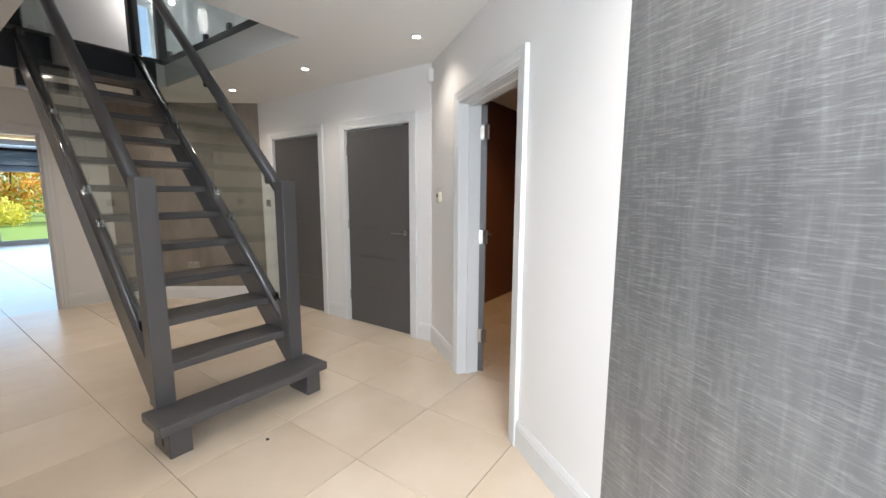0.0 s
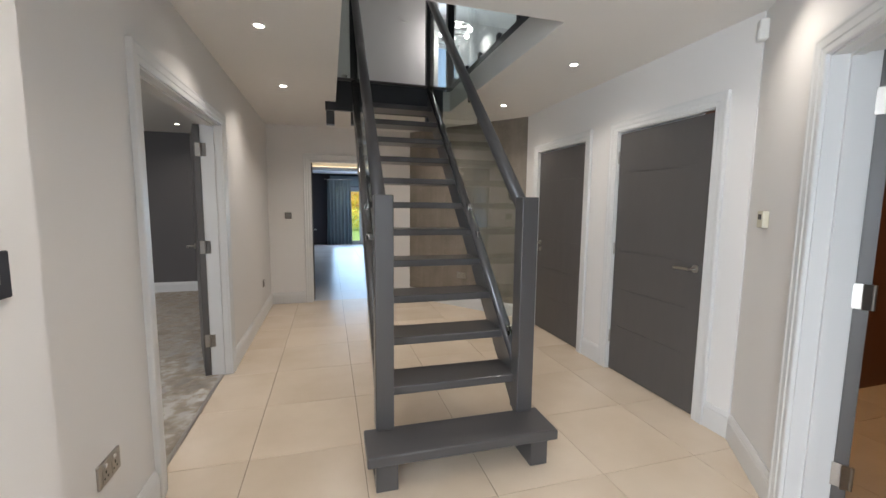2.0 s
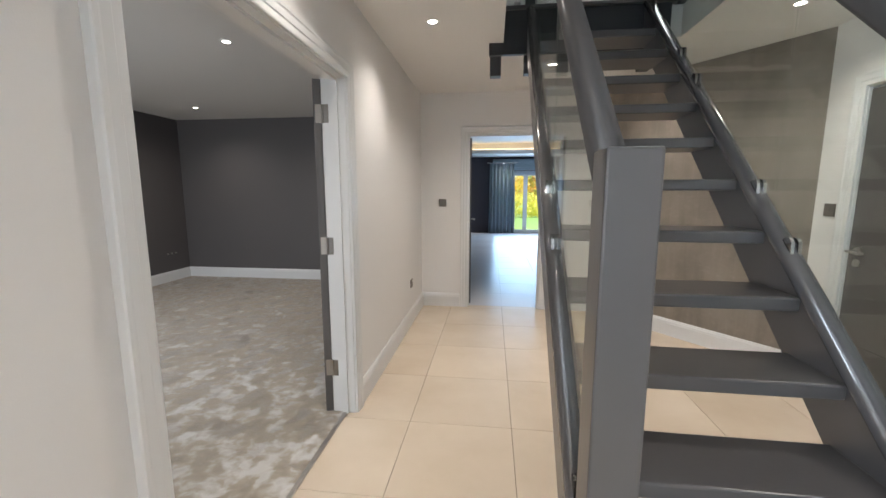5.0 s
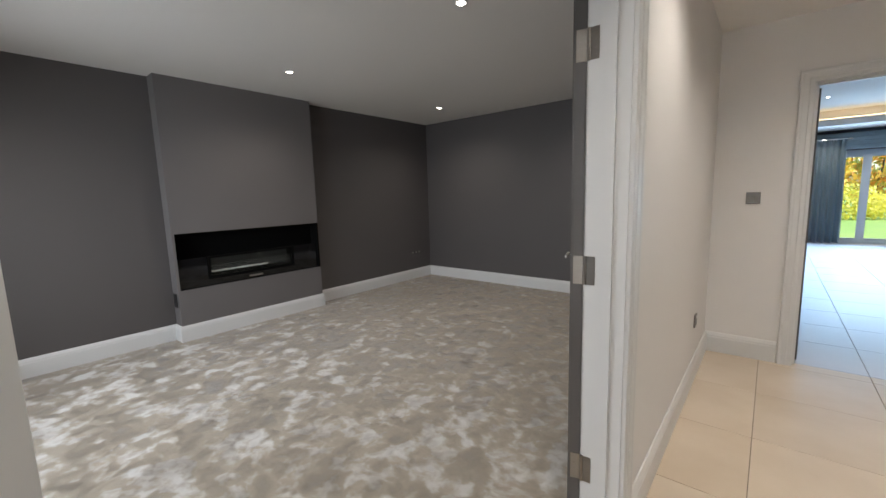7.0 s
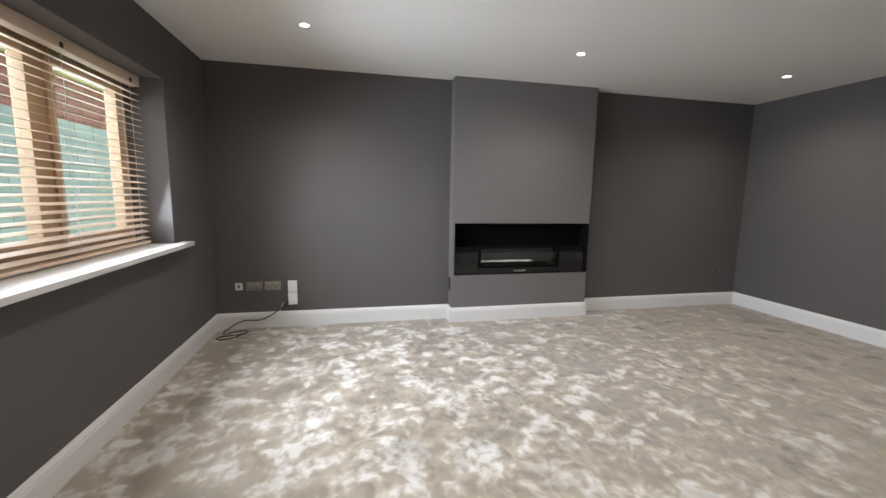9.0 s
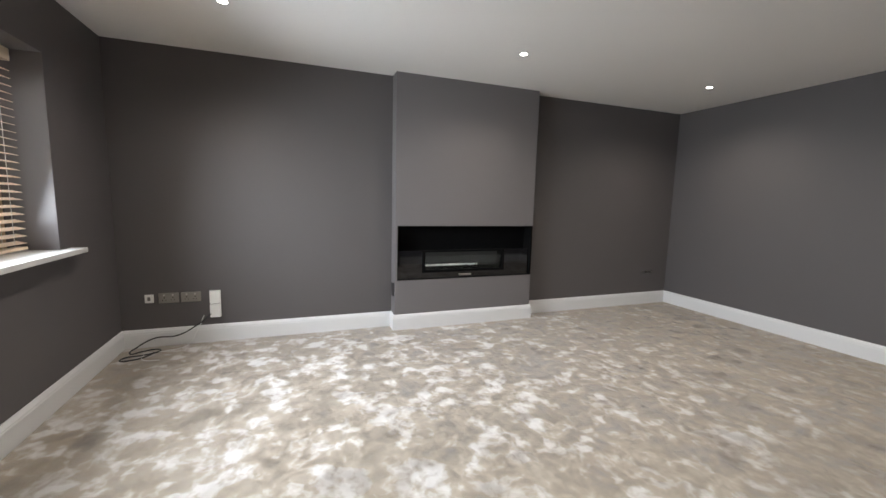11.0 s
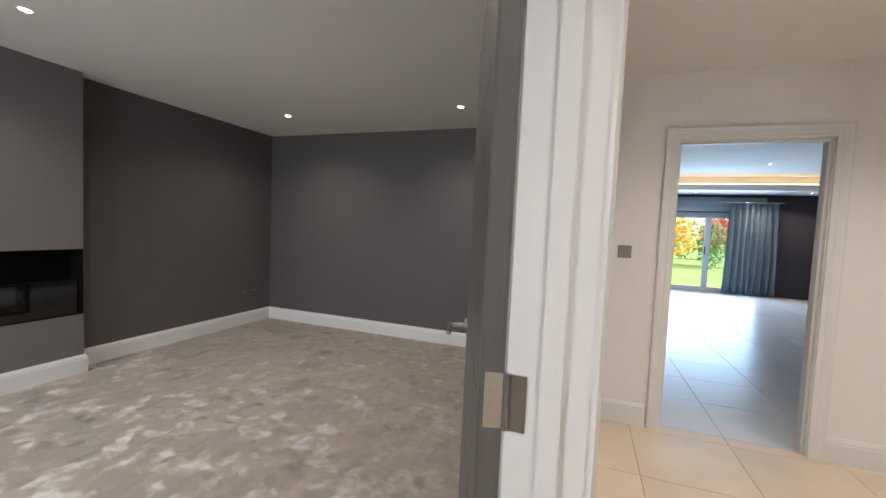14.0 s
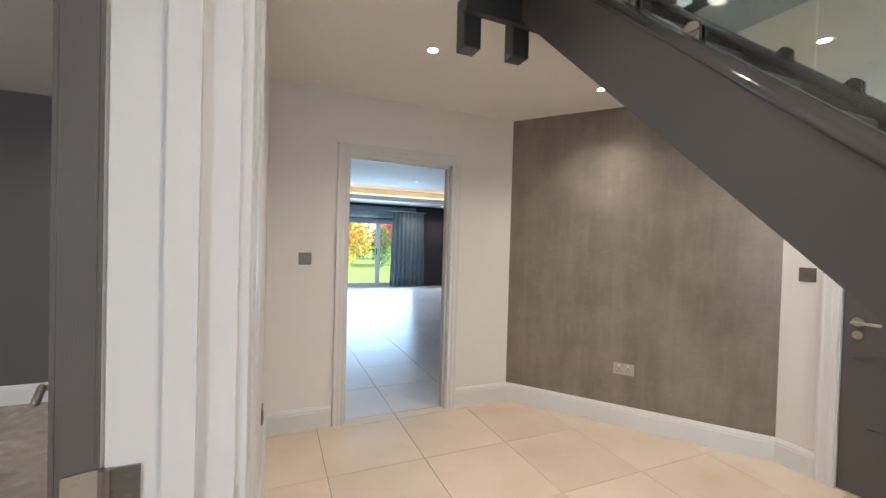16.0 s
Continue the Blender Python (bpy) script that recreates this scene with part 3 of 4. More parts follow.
wall("wall_entrance_front", (-0.88, -1.3), (1.0, -1.3), -0.25, 0, H, (WALL,), "off-white front wall of the entrance bay")
wall("wall_entrance_east", (1.0, -1.3), (0.79, 0.035), -0.13, 0, H, (WALL,), "off-white wall of the entrance bay")

# lounge
wall("wall_fireplace", (FX, WY - 0.28), (FX, NY + 0.12), 0.25, 0, H, (DARK_WALL,), "charcoal painted wall behind the fireplace")
wall("wall_lounge_far", (FX, NY), (RM, NY), 0.12, 0, H, (DARK_WALL, NAVY_WALL), "charcoal painted far wall of the lounge")
WX0, WX1, WZ0, WZ1 = -3.49, -1.95, 0.925, 2.08
wall("wall_window", (RM, WY), (FX, WY), 0.28, 0, H, (DARK_WALL, BRICK), "charcoal painted wall with a blinded window", [(RM - WX1, RM - WX0, WZ0, WZ1)])

# side room
wall("wall_side_far", (5.43, 3.1), (5.43, -1.6), 0.1, 0, H, (BEIGE,), "beige wall of the side room")
wall("wall_side_back", (2.86, 3.1), (5.5, 3.1), 0.1, 0, H, (WALNUT,), "dark brown painted wall of the side room")
wall("wall_side_near", (5.43, -1.6), (0.95, -1.6), 0.1, 0, H, (BEIGE,), "beige wall of the side room")

# garden room
GY, GX0, GX1, GH = 15.7, -1.6, 4.85, 2.80
wall("wall_garden_far", (GX0, GY), (GX1, GY), 0.25, 0, GH, (NAVY_WALL, BRICK), "dark plum wall with wide glazed doors to the garden", [(0.55 - GX0, 3.85 - GX0, 0, 2.03)])
wall("wall_garden_east", (GX1, GY), (GX1, 6.0), 0.2, 0, GH, (NAVY_WALL,), "dark plum side wall of the garden room")
wall("wall_garden_west", (GX0, NY + 0.12), (GX0, GY), 0.2, 0, GH, (NAVY_WALL,), "dark plum side wall of the garden room")
wall("wall_garden_near", (GX1, 7.125), (1.70, 7.125), -0.1, 0, GH, (NAVY_WALL,), "dark plum wall of the garden room")
structure("wall_above_door", boxes((-0.38, 7.0, H + 0.001, 1.70, 7.12, GH)), NAVY_WALL, "dark plum wall above the doorway", "wall")
structure("wall_over_lounge", boxes((GX0, NY + 0.001, H + 0.001, -0.381, NY + 0.12, GH)), NAVY_WALL, "dark plum wall above the lounge", "wall")

# ---- floors and ceilings ----
structure("floor", boxes((-0.9, -1.75, -0.14, 5.6, 1.95, -0.004), (-0.318, 1.95, -0.14, 5.6, 7.06, -0.004)), GROUT, "beige grout bed under cream porcelain tiles", "floor")
structure("floor_garden_room", boxes((GX0, NY + 0.12, -0.14, -0.318, GY + 0.25, -0.004), (-0.318, 7.06, -0.14, GX1, GY + 0.25, -0.004)), PALE_GROUT, "pale grout bed under pale garden room tiles", "floor")
structure("carpet_lounge", boxes((FX, WY, -0.12, RM + 0.06, NY, 0.006)), CARPET, "silver-beige velvet carpet with brushed nap marks and painted window sheen", "carpet")
structure("threshold_strip", boxes((-0.322, 3.27, 0.004, -0.296, 4.61, 0.0085), bevel=0.001), STEEL, "narrow steel door bar between carpet and tiles", "door bar")

VX0, VX1, VY0, VY1 = 0.63, 1.88, 3.30, 5.60
slab = bmesh.new()
for b in ((-0.88, -1.75, 5.6, VY0), (-0.38, VY0, VX0, VY1), (VX1, VY0, 5.6, VY1), (-0.38, VY1, 5.6, 7.12)):
    box(slab, b[0], b[1], H, b[2], b[3], UP)
structure("ceiling", slab, CEILING, "white plastered hall ceiling with a stairwell opening", "ceiling")
structure("ceiling_lounge", boxes((FX - 0.25, WY - 0.28, H, -0.381, NY + 0.0005, UP)), CEILING, "white plastered lounge ceiling", "ceiling")
structure("ceiling_garden_room", boxes((GX0 - 0.2, 7.121, GH, GX1 + 0.2, GY + 0.25, GH + 0.2)), CEILING, "white ceiling of the garden room", "ceiling")
structure("ceiling_soffit", boxes((GX0, 14.55, 2.47, GX1, GY, 2.60)), CEILING, "dropped white ceiling border with a hidden warm light strip", "ceiling")

# ---- skirting boards ----
K0 = C0 + AD * 0.084
skirting([(RX, 5.319), (RX, 5.53), TP0, (1.20, EY)])
skirting([(0.20, EY), (LX, EY), (LX, 4.712)])
skirting([(LX, 3.147), (LX, 2.49), (-0.05, 2.20), (-0.05, 1.38)])
skirting([tuple(C0 + AD * 0.696), tuple(K0), (RX, 3.011)])
skirting([(RX, 4.036), (RX, 4.289)])
skirting([tuple(C0 + AD * 3.55), tuple(C0 + AD * 1.697)])
skirting([(RM, 4.72), (RM, NY), (FX, NY), (FX, 5.98), (-4.12, 5.98), (-4.12, 4.45), (FX, 4.45), (FX, WY), (RM, WY), (RM, 3.135)], "white moulded skirting board round the lounge and its chimney breast")

# ---- doors and their frames ----
door_frame("door_1", place_on((LX, 0), (0, 1)), 3.226, 4.632, 1.992, 0.13, "white moulded frame of the wide lounge doorway")
door_frame("door_2", place_on((0, EY), (1, 0)), 0.275, 1.135, 2.008, 0.12, "white moulded frame of the garden room doorway")
door_frame("door_3", place_on(C0, AD), 0.765, 1.628, 1.990, 0.145, "white moulded frame of the side room doorway")
door_frame("door_4", place_on((RX, 0), (0, -1)), -3.967, -3.08, 2.008, 0.14, "white moulded frame round a closed grey door", back=False)
door_frame("door_5", place_on((RX, 0), (0, -1)), -5.25, -4.358, 2.008, 0.14, "white moulded frame round a closed grey door", back=False)


def open_hinges(leaf, m, frame_way, turn=1, heights=(0.29, 1.04, 1.785)):
    """Butt hinges with one plate on the leaf's edge and one along frame_way on the lining."""
    inv = m.inverted().to_3x3()
    w = inv @ Vector((*frame_way, 0)).normalized()
    for z in heights:
        h = part("hinge", rod(bmesh.new(), (-0.006, -0.005 * turn, z - 0.05), (-0.006, -0.005 * turn, z + 0.05), 0.0068, n=12), HINGE, leaf, "brushed steel butt hinge")
        part("leaf_plate", boxes((-0.0025, min(0, turn * 0.034), z - 0.05, 0.0006, max(0, turn * 0.034), z + 0.05)), HINGE, h)
        bm = boxes((0, -0.0012, z - 0.05, 0.034, 0.0012, z + 0.05))
        ang = math.atan2(w.y, w.x)
        bmesh.ops.transform(bm, matrix=pose(-0.006, -0.005 * turn, 0, 0, 0, math.degrees(ang)), verts=bm.verts)
        part("frame_plate", bm, HINGE, h)
        scr = bmesh.new()
        for dz in (-0.036, -0.012, 0.012, 0.036):
            rod(scr, (-0.0036, 0.022 * turn, z + dz), (-0.002, 0.022 * turn, z + dz), 0.0038, n=8)
            p = Vector((-0.006, -0.005 * turn, z + dz)) + w * 0.022
            side = Vector((-w.y, w.x, 0)) * 0.0026
            rod(scr, p - side, p + side, 0.0038, n=8)
        part("screw", scr, HINGE, h)


LEAF1 = pose(-0.388, 4.612, 0, 0, 0, 107.5)
leaf1 = door_leaf("lounge_door", "grey painted door with horizontal grooves, standing open", LEAF1, 0.815)
open_hinges(leaf1, LEAF1, (1, 0))
leaf2 = door_leaf("lounge_door", "narrow grey painted door leaf, folded back against the wall", pose(-0.43, 3.222, 0, 0, 0, -118), 0.53, handle=False)
S3 = C0 + AD * 0.787 + Vector((-AD.y, AD.x)) * 0.150
LEAF3 = pose(S3.x, S3.y, 0, 0, 0, 31)
leaf3 = door_leaf("side_room_door", "grey painted door standing open into the side room", LEAF3 @ Matrix.Translation((0, -0.044, 0)), 0.86)
open_hinges(leaf3, LEAF3 @ Matrix.Translation((0, -0.044, 0)), (AD.y, -AD.x), 2)
for y0, y1, near in ((3.08, 3.967, False), (4.358, 5.25, True)):
    w = y1 - y0 - 0.05
    if near:      # hung on the entrance side
        lf = door_leaf("cupboard_door", "closed grey grooved door with its handle on the far side", pose(RX + 0.056, y0 + 0.025, 0, 0, 0, 90), w, turn=True)
    else:
        lf = door_leaf("cupboard_door", "closed grey painted door with horizontal grooves", pose(RX + 0.012, y1 - 0.025, 0, 0, 0, -90), w)
    for z in (0.29, 1.04, 1.785):
        yy = 0.050 if near else -0.006
        part("hinge", rod(bmesh.new(), (-0.001, yy, z - 0.05), (-0.001, yy, z + 0.05), 0.007, n=12), HINGE, lf, "satin nickel hinge knuckle")
door_leaf("garden_room_door", "grey painted door standing open into the garden room", pose(0.326, 7.128, 0, 0, 0, 95), 0.78)

# ---- the staircase ----
STX = -0.038           # the flight's place across the hall
RISE, GO, SY2 = 0.2009, 0.2124, 3.206
SL = RISE / GO


def nose(y):
    """Height of the line through the nosings."""
    return 2 * RISE + (y - SY2) * SL


stair = thing("staircase", "grey painted open-riser timber staircase with glass balustrades", "staircase", Matrix.Translation((STX, 3.2, 0)) @ Matrix.Rotation(radians(-0.7), 4, "Z") @ Matrix.Translation((0, -3.2, 0)), kind="structure")
part("bottom_tread", boxes((0.735, 2.92, RISE - 0.055, 1.735, 3.175, RISE), bevel=0.008), GREY_PAINT, stair, "wide bottom tread on two blocks")
for x0, x1 in ((0.778, 0.885), (1.590, 1.690)):
    part("foot_block", boxes((x0, 2.948, 0, x1, 3.165, RISE - 0.055), bevel=0.004), GREY_PAINT, stair)
part("socket_hole", boxes((0.7765, 3.02, 0.045, 0.7785, 3.05, 0.085)), BLACK, stair, "small dark hole in the block")
tread = None
for n in range(2, 13):
    y = SY2 + (n - 2) * GO
    bm = boxes((0.852, y, n * RISE - 0.048, 1.622, y + 0.245, n * RISE), bevel=0.007)
    part("tread", bm, GREY_PAINT, stair)
for side, (x0, x1) in enumerate(((0.812, 0.856), (1.618, 1.662))):
    lo, hi = -0.262, 0.004
    ya, yb = 3.215, 5.62
    out = [(ya, nose(ya) + hi), (yb, nose(yb) + hi), (yb, nose(yb) + lo), (ya, nose(ya) + lo)]
    part("stringer", prism(bmesh.new(), out, "x", x0, x1), GREY_PAINT, stair)
    cap = bmesh.new()
    d = Vector((0, 1, SL)).normalized()
    a, b = Vector(((x0 + x1) / 2, 3.235, nose(3.235) + hi)), Vector(((x0 + x1) / 2, 5.60, nose(5.60) + hi))
    sweep(cap, [a, b], Vector((0, -SL, 1)).normalized(), [(-0.030, 0.0), (-0.035, 0.010), (-0.034, 0.022), (-0.028, 0.033), (-0.017, 0.040), (0.0, 0.043), (0.017, 0.040), (0.028, 0.033), (0.034, 0.022), (0.035, 0.010), (0.030, 0.0)])
    part("base_rail", cap, RAIL_GLOSS, stair, "rounded glossy grey base rail", smooth=True)
    # handrail
    hr = bmesh.new()
    HZ = 1.345
    a, b = Vector(((x0 + x1) / 2, 3.22, HZ + (3.22 - 3.2) * SL)), Vector(((x0 + x1) / 2, 5.61, HZ + (5.61 - 3.2) * SL))
    sweep(hr, [a, b], Vector((0, -SL, 1)).normalized(), [(-0.026, -0.030), (-0.034, -0.014), (-0.035, 0.012), (-0.028, 0.028), (-0.012, 0.035), (0.012, 0.035), (0.028, 0.028), (0.035, 0.012), (0.034, -0.014), (0.026, -0.030)])
    part("handrail", hr, GREY_PAINT, stair, "rounded grey handrail", smooth=True)
    # bottom newel, with chamfered top
    cx = 0.845 if side == 0 else 1.646
    nb = boxes((cx - 0.048, 3.142, RISE - 0.002, cx + 0.048, 3.238, 1.43), bevel=0.005)
    part("newel_post", nb, GREY_PAINT, stair, "square grey newel post")
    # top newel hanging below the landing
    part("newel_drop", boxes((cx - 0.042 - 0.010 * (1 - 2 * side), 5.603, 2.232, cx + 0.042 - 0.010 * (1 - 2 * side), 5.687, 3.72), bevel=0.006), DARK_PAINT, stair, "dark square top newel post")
    # glass panels
    xc = (x0 + x1) / 2
    for y0, y1 in ((3.262, 4.05), (4.062, 4.87), (4.882, 5.595)):
        low, top = nose(y0) + hi + 0.036, HZ + (y0 - 3.2) * SL - 0.048
        g = prism(bmesh.new(), [(y0, low), (y1, low + (y1 - y0) * SL), (y1, top + (y1 - y0) * SL), (y0, top)], "x", xc - 0.005, xc + 0.005)
        part("glass_panel", g, GLASS, stair, "clear glass balustrade panel").visible_shadow = False
        for f in (0.13, 0.87):
            yy = y0 + (y1 - y0) * f
            for zz, up in ((nose(yy) + hi + 0.040, 1), (HZ + (yy - 3.2) * SL - 0.036, -1)):
                cl = bmesh.new()
                sg = -1 if side else 1
                for sx in (-1, 1):
                    rod(cl, (xc + sx * 0.006, yy, zz + up * 0.024), (xc + sx * 0.017, yy, zz + up * 0.024), 0.025, n=20)
                    box(cl, min(xc + sx * 0.006, xc + sx * 0.017), yy - 0.025, min(zz - up * 0.010, zz + up * 0.024), max(xc + sx * 0.006, xc + sx * 0.017), yy + 0.025, max(zz - up * 0.010, zz + up * 0.024))
                part("glass_clamp", cl, DARK_CHROME, stair, "polished D-shaped glass clamp")
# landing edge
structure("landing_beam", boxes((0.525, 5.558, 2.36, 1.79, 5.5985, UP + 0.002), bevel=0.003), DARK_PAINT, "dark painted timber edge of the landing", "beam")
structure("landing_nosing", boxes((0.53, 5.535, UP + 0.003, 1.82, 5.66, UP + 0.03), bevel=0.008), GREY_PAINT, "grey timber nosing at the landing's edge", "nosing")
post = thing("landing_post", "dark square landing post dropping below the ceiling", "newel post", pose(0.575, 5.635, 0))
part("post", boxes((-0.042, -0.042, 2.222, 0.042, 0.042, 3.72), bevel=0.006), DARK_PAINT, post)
bal = thing("landing_balustrade", "clear glass landing balustrade on a dark base channel", "balustrade", pose(0.02, -0.03, 0))
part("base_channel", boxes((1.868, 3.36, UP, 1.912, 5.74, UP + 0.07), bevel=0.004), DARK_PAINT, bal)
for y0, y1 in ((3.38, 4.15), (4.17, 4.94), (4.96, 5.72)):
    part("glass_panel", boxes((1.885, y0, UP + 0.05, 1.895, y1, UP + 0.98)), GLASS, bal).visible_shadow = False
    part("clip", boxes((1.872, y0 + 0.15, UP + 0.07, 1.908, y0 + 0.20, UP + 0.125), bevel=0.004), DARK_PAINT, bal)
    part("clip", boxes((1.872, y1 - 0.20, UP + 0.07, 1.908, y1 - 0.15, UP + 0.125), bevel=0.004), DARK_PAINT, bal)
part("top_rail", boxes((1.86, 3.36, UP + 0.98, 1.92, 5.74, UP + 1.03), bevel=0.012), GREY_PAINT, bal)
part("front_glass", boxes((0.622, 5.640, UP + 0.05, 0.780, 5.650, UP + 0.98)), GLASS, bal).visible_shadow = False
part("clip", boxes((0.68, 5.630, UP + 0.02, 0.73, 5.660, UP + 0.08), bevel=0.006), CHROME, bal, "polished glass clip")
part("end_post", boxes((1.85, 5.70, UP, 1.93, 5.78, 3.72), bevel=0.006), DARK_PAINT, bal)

# ---- the upper floor, seen through the stairwell ----
structure("floor_landing", boxes((-0.38, 5.66, UP + 0.001, VX1, 9.0, UP + 0.014), (VX1 + 0.08, 3.0, UP + 0.001, 4.5, 9.0, UP + 0.014)), LANDING_CARPET, "grey landing carpet", "floor")
structure("ceiling_landing", boxes((-0.6, 1.5, 5.0, 4.7, 9.3, 5.15)), CEILING, "white landing ceiling", "ceiling")
wall("wall_landing_back", (-0.38, 6.75), (1.95, 6.75), 0.1, UP, 5.0, (WALL,), "off-white landing wall facing the stairs")
wall("wall_landing_side", (1.95, 6.75), (1.95, 9.0), -0.1, UP, 5.0, (WALL,), "off-white landing wall")
wall("wall_landing_west", (-0.38, 1.6), (-0.38, 9.0), 0.1, UP, 5.0, (WALL,), "off-white landing wall")
wall("wall_landing_east", (4.5, 9.0), (4.5, 1.6), 0.1, UP, 5.0, (WALL,), "off-white landing wall")
wall("wall_landing_south", (4.5, 1.6), (-0.38, 1.6), 0.1, UP, 5.0, (WALL,), "off-white landing wall")
wall("wall_landing_window", (1.95, 9.0), (4.5, 9.0), 0.2, UP, 5.0, (WALL,), "off-white landing wall with a window", [(0.05, 1.15, UP + 0.35, UP + 1.9)])
lw = thing("window_landing", "white landing window against the sky", "window", pose(2.55, 9.08, UP), kind="structure")
part("window_frame", boxes((-0.55, 0, 0.35, -0.49, 0.06, 1.9), (0.49, 0, 0.35, 0.55, 0.06, 1.9), (-0.49, 0, 0.35, 0.49, 0.06, 0.41), (-0.49, 0, 1.84, 0.49, 0.06, 1.9), (-0.025, 0, 0.41, 0.025, 0.06, 1.84)), UPVC, lw)
part("pane", boxes((-0.49, 0.028, 0.41, -0.025, 0.032, 1.84)), PANE, lw).visible_shadow = False
part("pane", boxes((0.025, 0.028, 0.41, 0.49, 0.032, 1.84)), PANE, lw).visible_shadow = False
det = thing("smoke_detector", "small white detector high on the landing wall", "detector", pose(1.58, 6.75, 3.86))
part("case", boxes((-0.045, -0.025, -0.016, 0.045, -0.001, 0.016), bevel=0.006), WHITE_PLASTIC, det)
pend = thing("pendant_light", "glass pendant lamp with bright bulbs hanging over the landing", "pendant lamp", pose(2.25, 6.6, 3.75))
part("cord", rod(bmesh.new(), (0, 0, 0.06), (0, 0, 1.25), 0.006, n=8), BLACK, pend)
part("ring", sweep(bmesh.new(), [(0.21 * math.cos(a), 0.21 * math.sin(a), 0.05) for a in [2 * math.pi * i / 24 for i in range(25)]], (0, 0, 1), [(-0.008, -0.008), (0.008, -0.008), (0.008, 0.008), (-0.008, 0.008)]), CHROME, pend)
for k in range(6):
    a = k * math.pi / 3 + 0.4
    bm = bmesh.new()
    bmesh.ops.create_uvsphere(bm, u_segments=16, v_segments=10, radius=0.034, matrix=Matrix.Translation((0.21 * math.cos(a), 0.21 * math.sin(a), 0)))
    part("bulb", bm, BULB, pend, "glowing bulb", smooth=True)
    part("arm", rod(bmesh.new(), (0, 0, 0.06), (0.21 * math.cos(a), 0.21 * math.sin(a), 0.05), 0.005, n=8), CHROME, pend)

pl = new("pendant_glow", bpy.data.lights.new("pendant_glow", "POINT"))
pl.data.energy, pl.data.color, pl.data.shadow_soft_size = 38 * INDOOR, (1.0, 0.97, 0.93), 0.15
pl.location = (2.25, 6.6, 3.62)

# ---- lounge: chimney breast and fire ----
CB = -4.12
cb = thing("chimney_breast", "grey painted chimney breast with a wide black fire slot", "chimney breast", kind="structure")
FZ0, FZ1 = 0.495, 1.032
part("breast", boxes((FX - 0.001, 4.45, 0, CB, 5.98, FZ0), (FX - 0.001, 4.45, FZ1, CB, 5.98, H), (FX - 0.001, 4.45, FZ0, CB, 4.472, FZ1)), BREAST, cb)
part("slot_lining", boxes((FX, 4.4725, FZ0 + 0.0005, FX + 0.004, 5.968, FZ1 - 0.0005), (FX + 0.004, 4.4725, FZ0 + 0.0005, CB - 0.002, 5.968, FZ0 + 0.004), (FX + 0.004, 4.4725, FZ1 - 0.004, CB - 0.002, 5.968, FZ1 - 0.0005), (FX + 0.004, 4.4725, FZ0 + 0.004, CB - 0.002, 4.476, FZ1 - 0.004), (FX + 0.004, 5.964, FZ0 + 0.004, CB - 0.002, 5.979, FZ1 - 0.004)), SOOT, cb, "matt black lining of the slot")
fire = thing("gas_fire", "wide black glass fire with a pale burner bed, unlit", "fireplace", pose(CB - 0.03, 5.21, FZ0 + 0.005))
part("front_panel", boxes((-0.012, -0.735, 0, 0, -0.475, 0.285), (-0.012, 0.445, 0, 0, 0.75, 0.285), (-0.012, -0.475, 0, 0, 0.445, 0.06), bevel=0.001), BLACK_GLOSS, fire, "glossy black panel")
part("surround", boxes((-0.012, -0.475, 0.06, 0.008, -0.445, 0.285), (-0.012, 0.415, 0.06, 0.008, 0.445, 0.285), (-0.012, -0.445, 0.06, 0.008, 0.415, 0.085), (-0.012, -0.445, 0.265, 0.008, 0.415, 0.285), bevel=0.002), SOOT, fire, "black metal surround")
part("firebox", boxes((-0.110, -0.445, 0.085, -0.108, 0.415, 0.265)), BLACK, fire, "black firebox back")
bed = bmesh.new()
for k in range(60):
    bmesh.ops.create_icosphere(bed, subdivisions=1, radius=random.uniform(0.006, 0.012), matrix=Matrix.Translation((-0.05 + random.uniform(-0.015, 0.015), -0.42 + 0.58 * k / 60, 0.125 + random.uniform(-0.003, 0.004))))
part("pebbles", bed, WHITE_PLASTIC, fire, "strip of pale pebbles")
part("burner", boxes((-0.085, -0.43, 0.085, -0.015, 0.40, 0.118), bevel=0.003), SOOT, fire)
part("glass", boxes((-0.006, -0.445, 0.085, -0.003, 0.415, 0.265)), GLASS, fire).visible_shadow = False
part("control", boxes((0.0, -0.08, 0.018, 0.012, 0.06, 0.036), bevel=0.003), STEEL, fire, "small steel control bar")
vent = thing("wall_vent", "small black vent on the side of the chimney breast", "vent", pose(-4.20, 4.449, 0.40))
part("frame", boxes((-0.04, -0.008, -0.065, 0.04, 0, 0.065), bevel=0.002), BLACK, vent)

# ---- sockets, switches and small fixtures ----


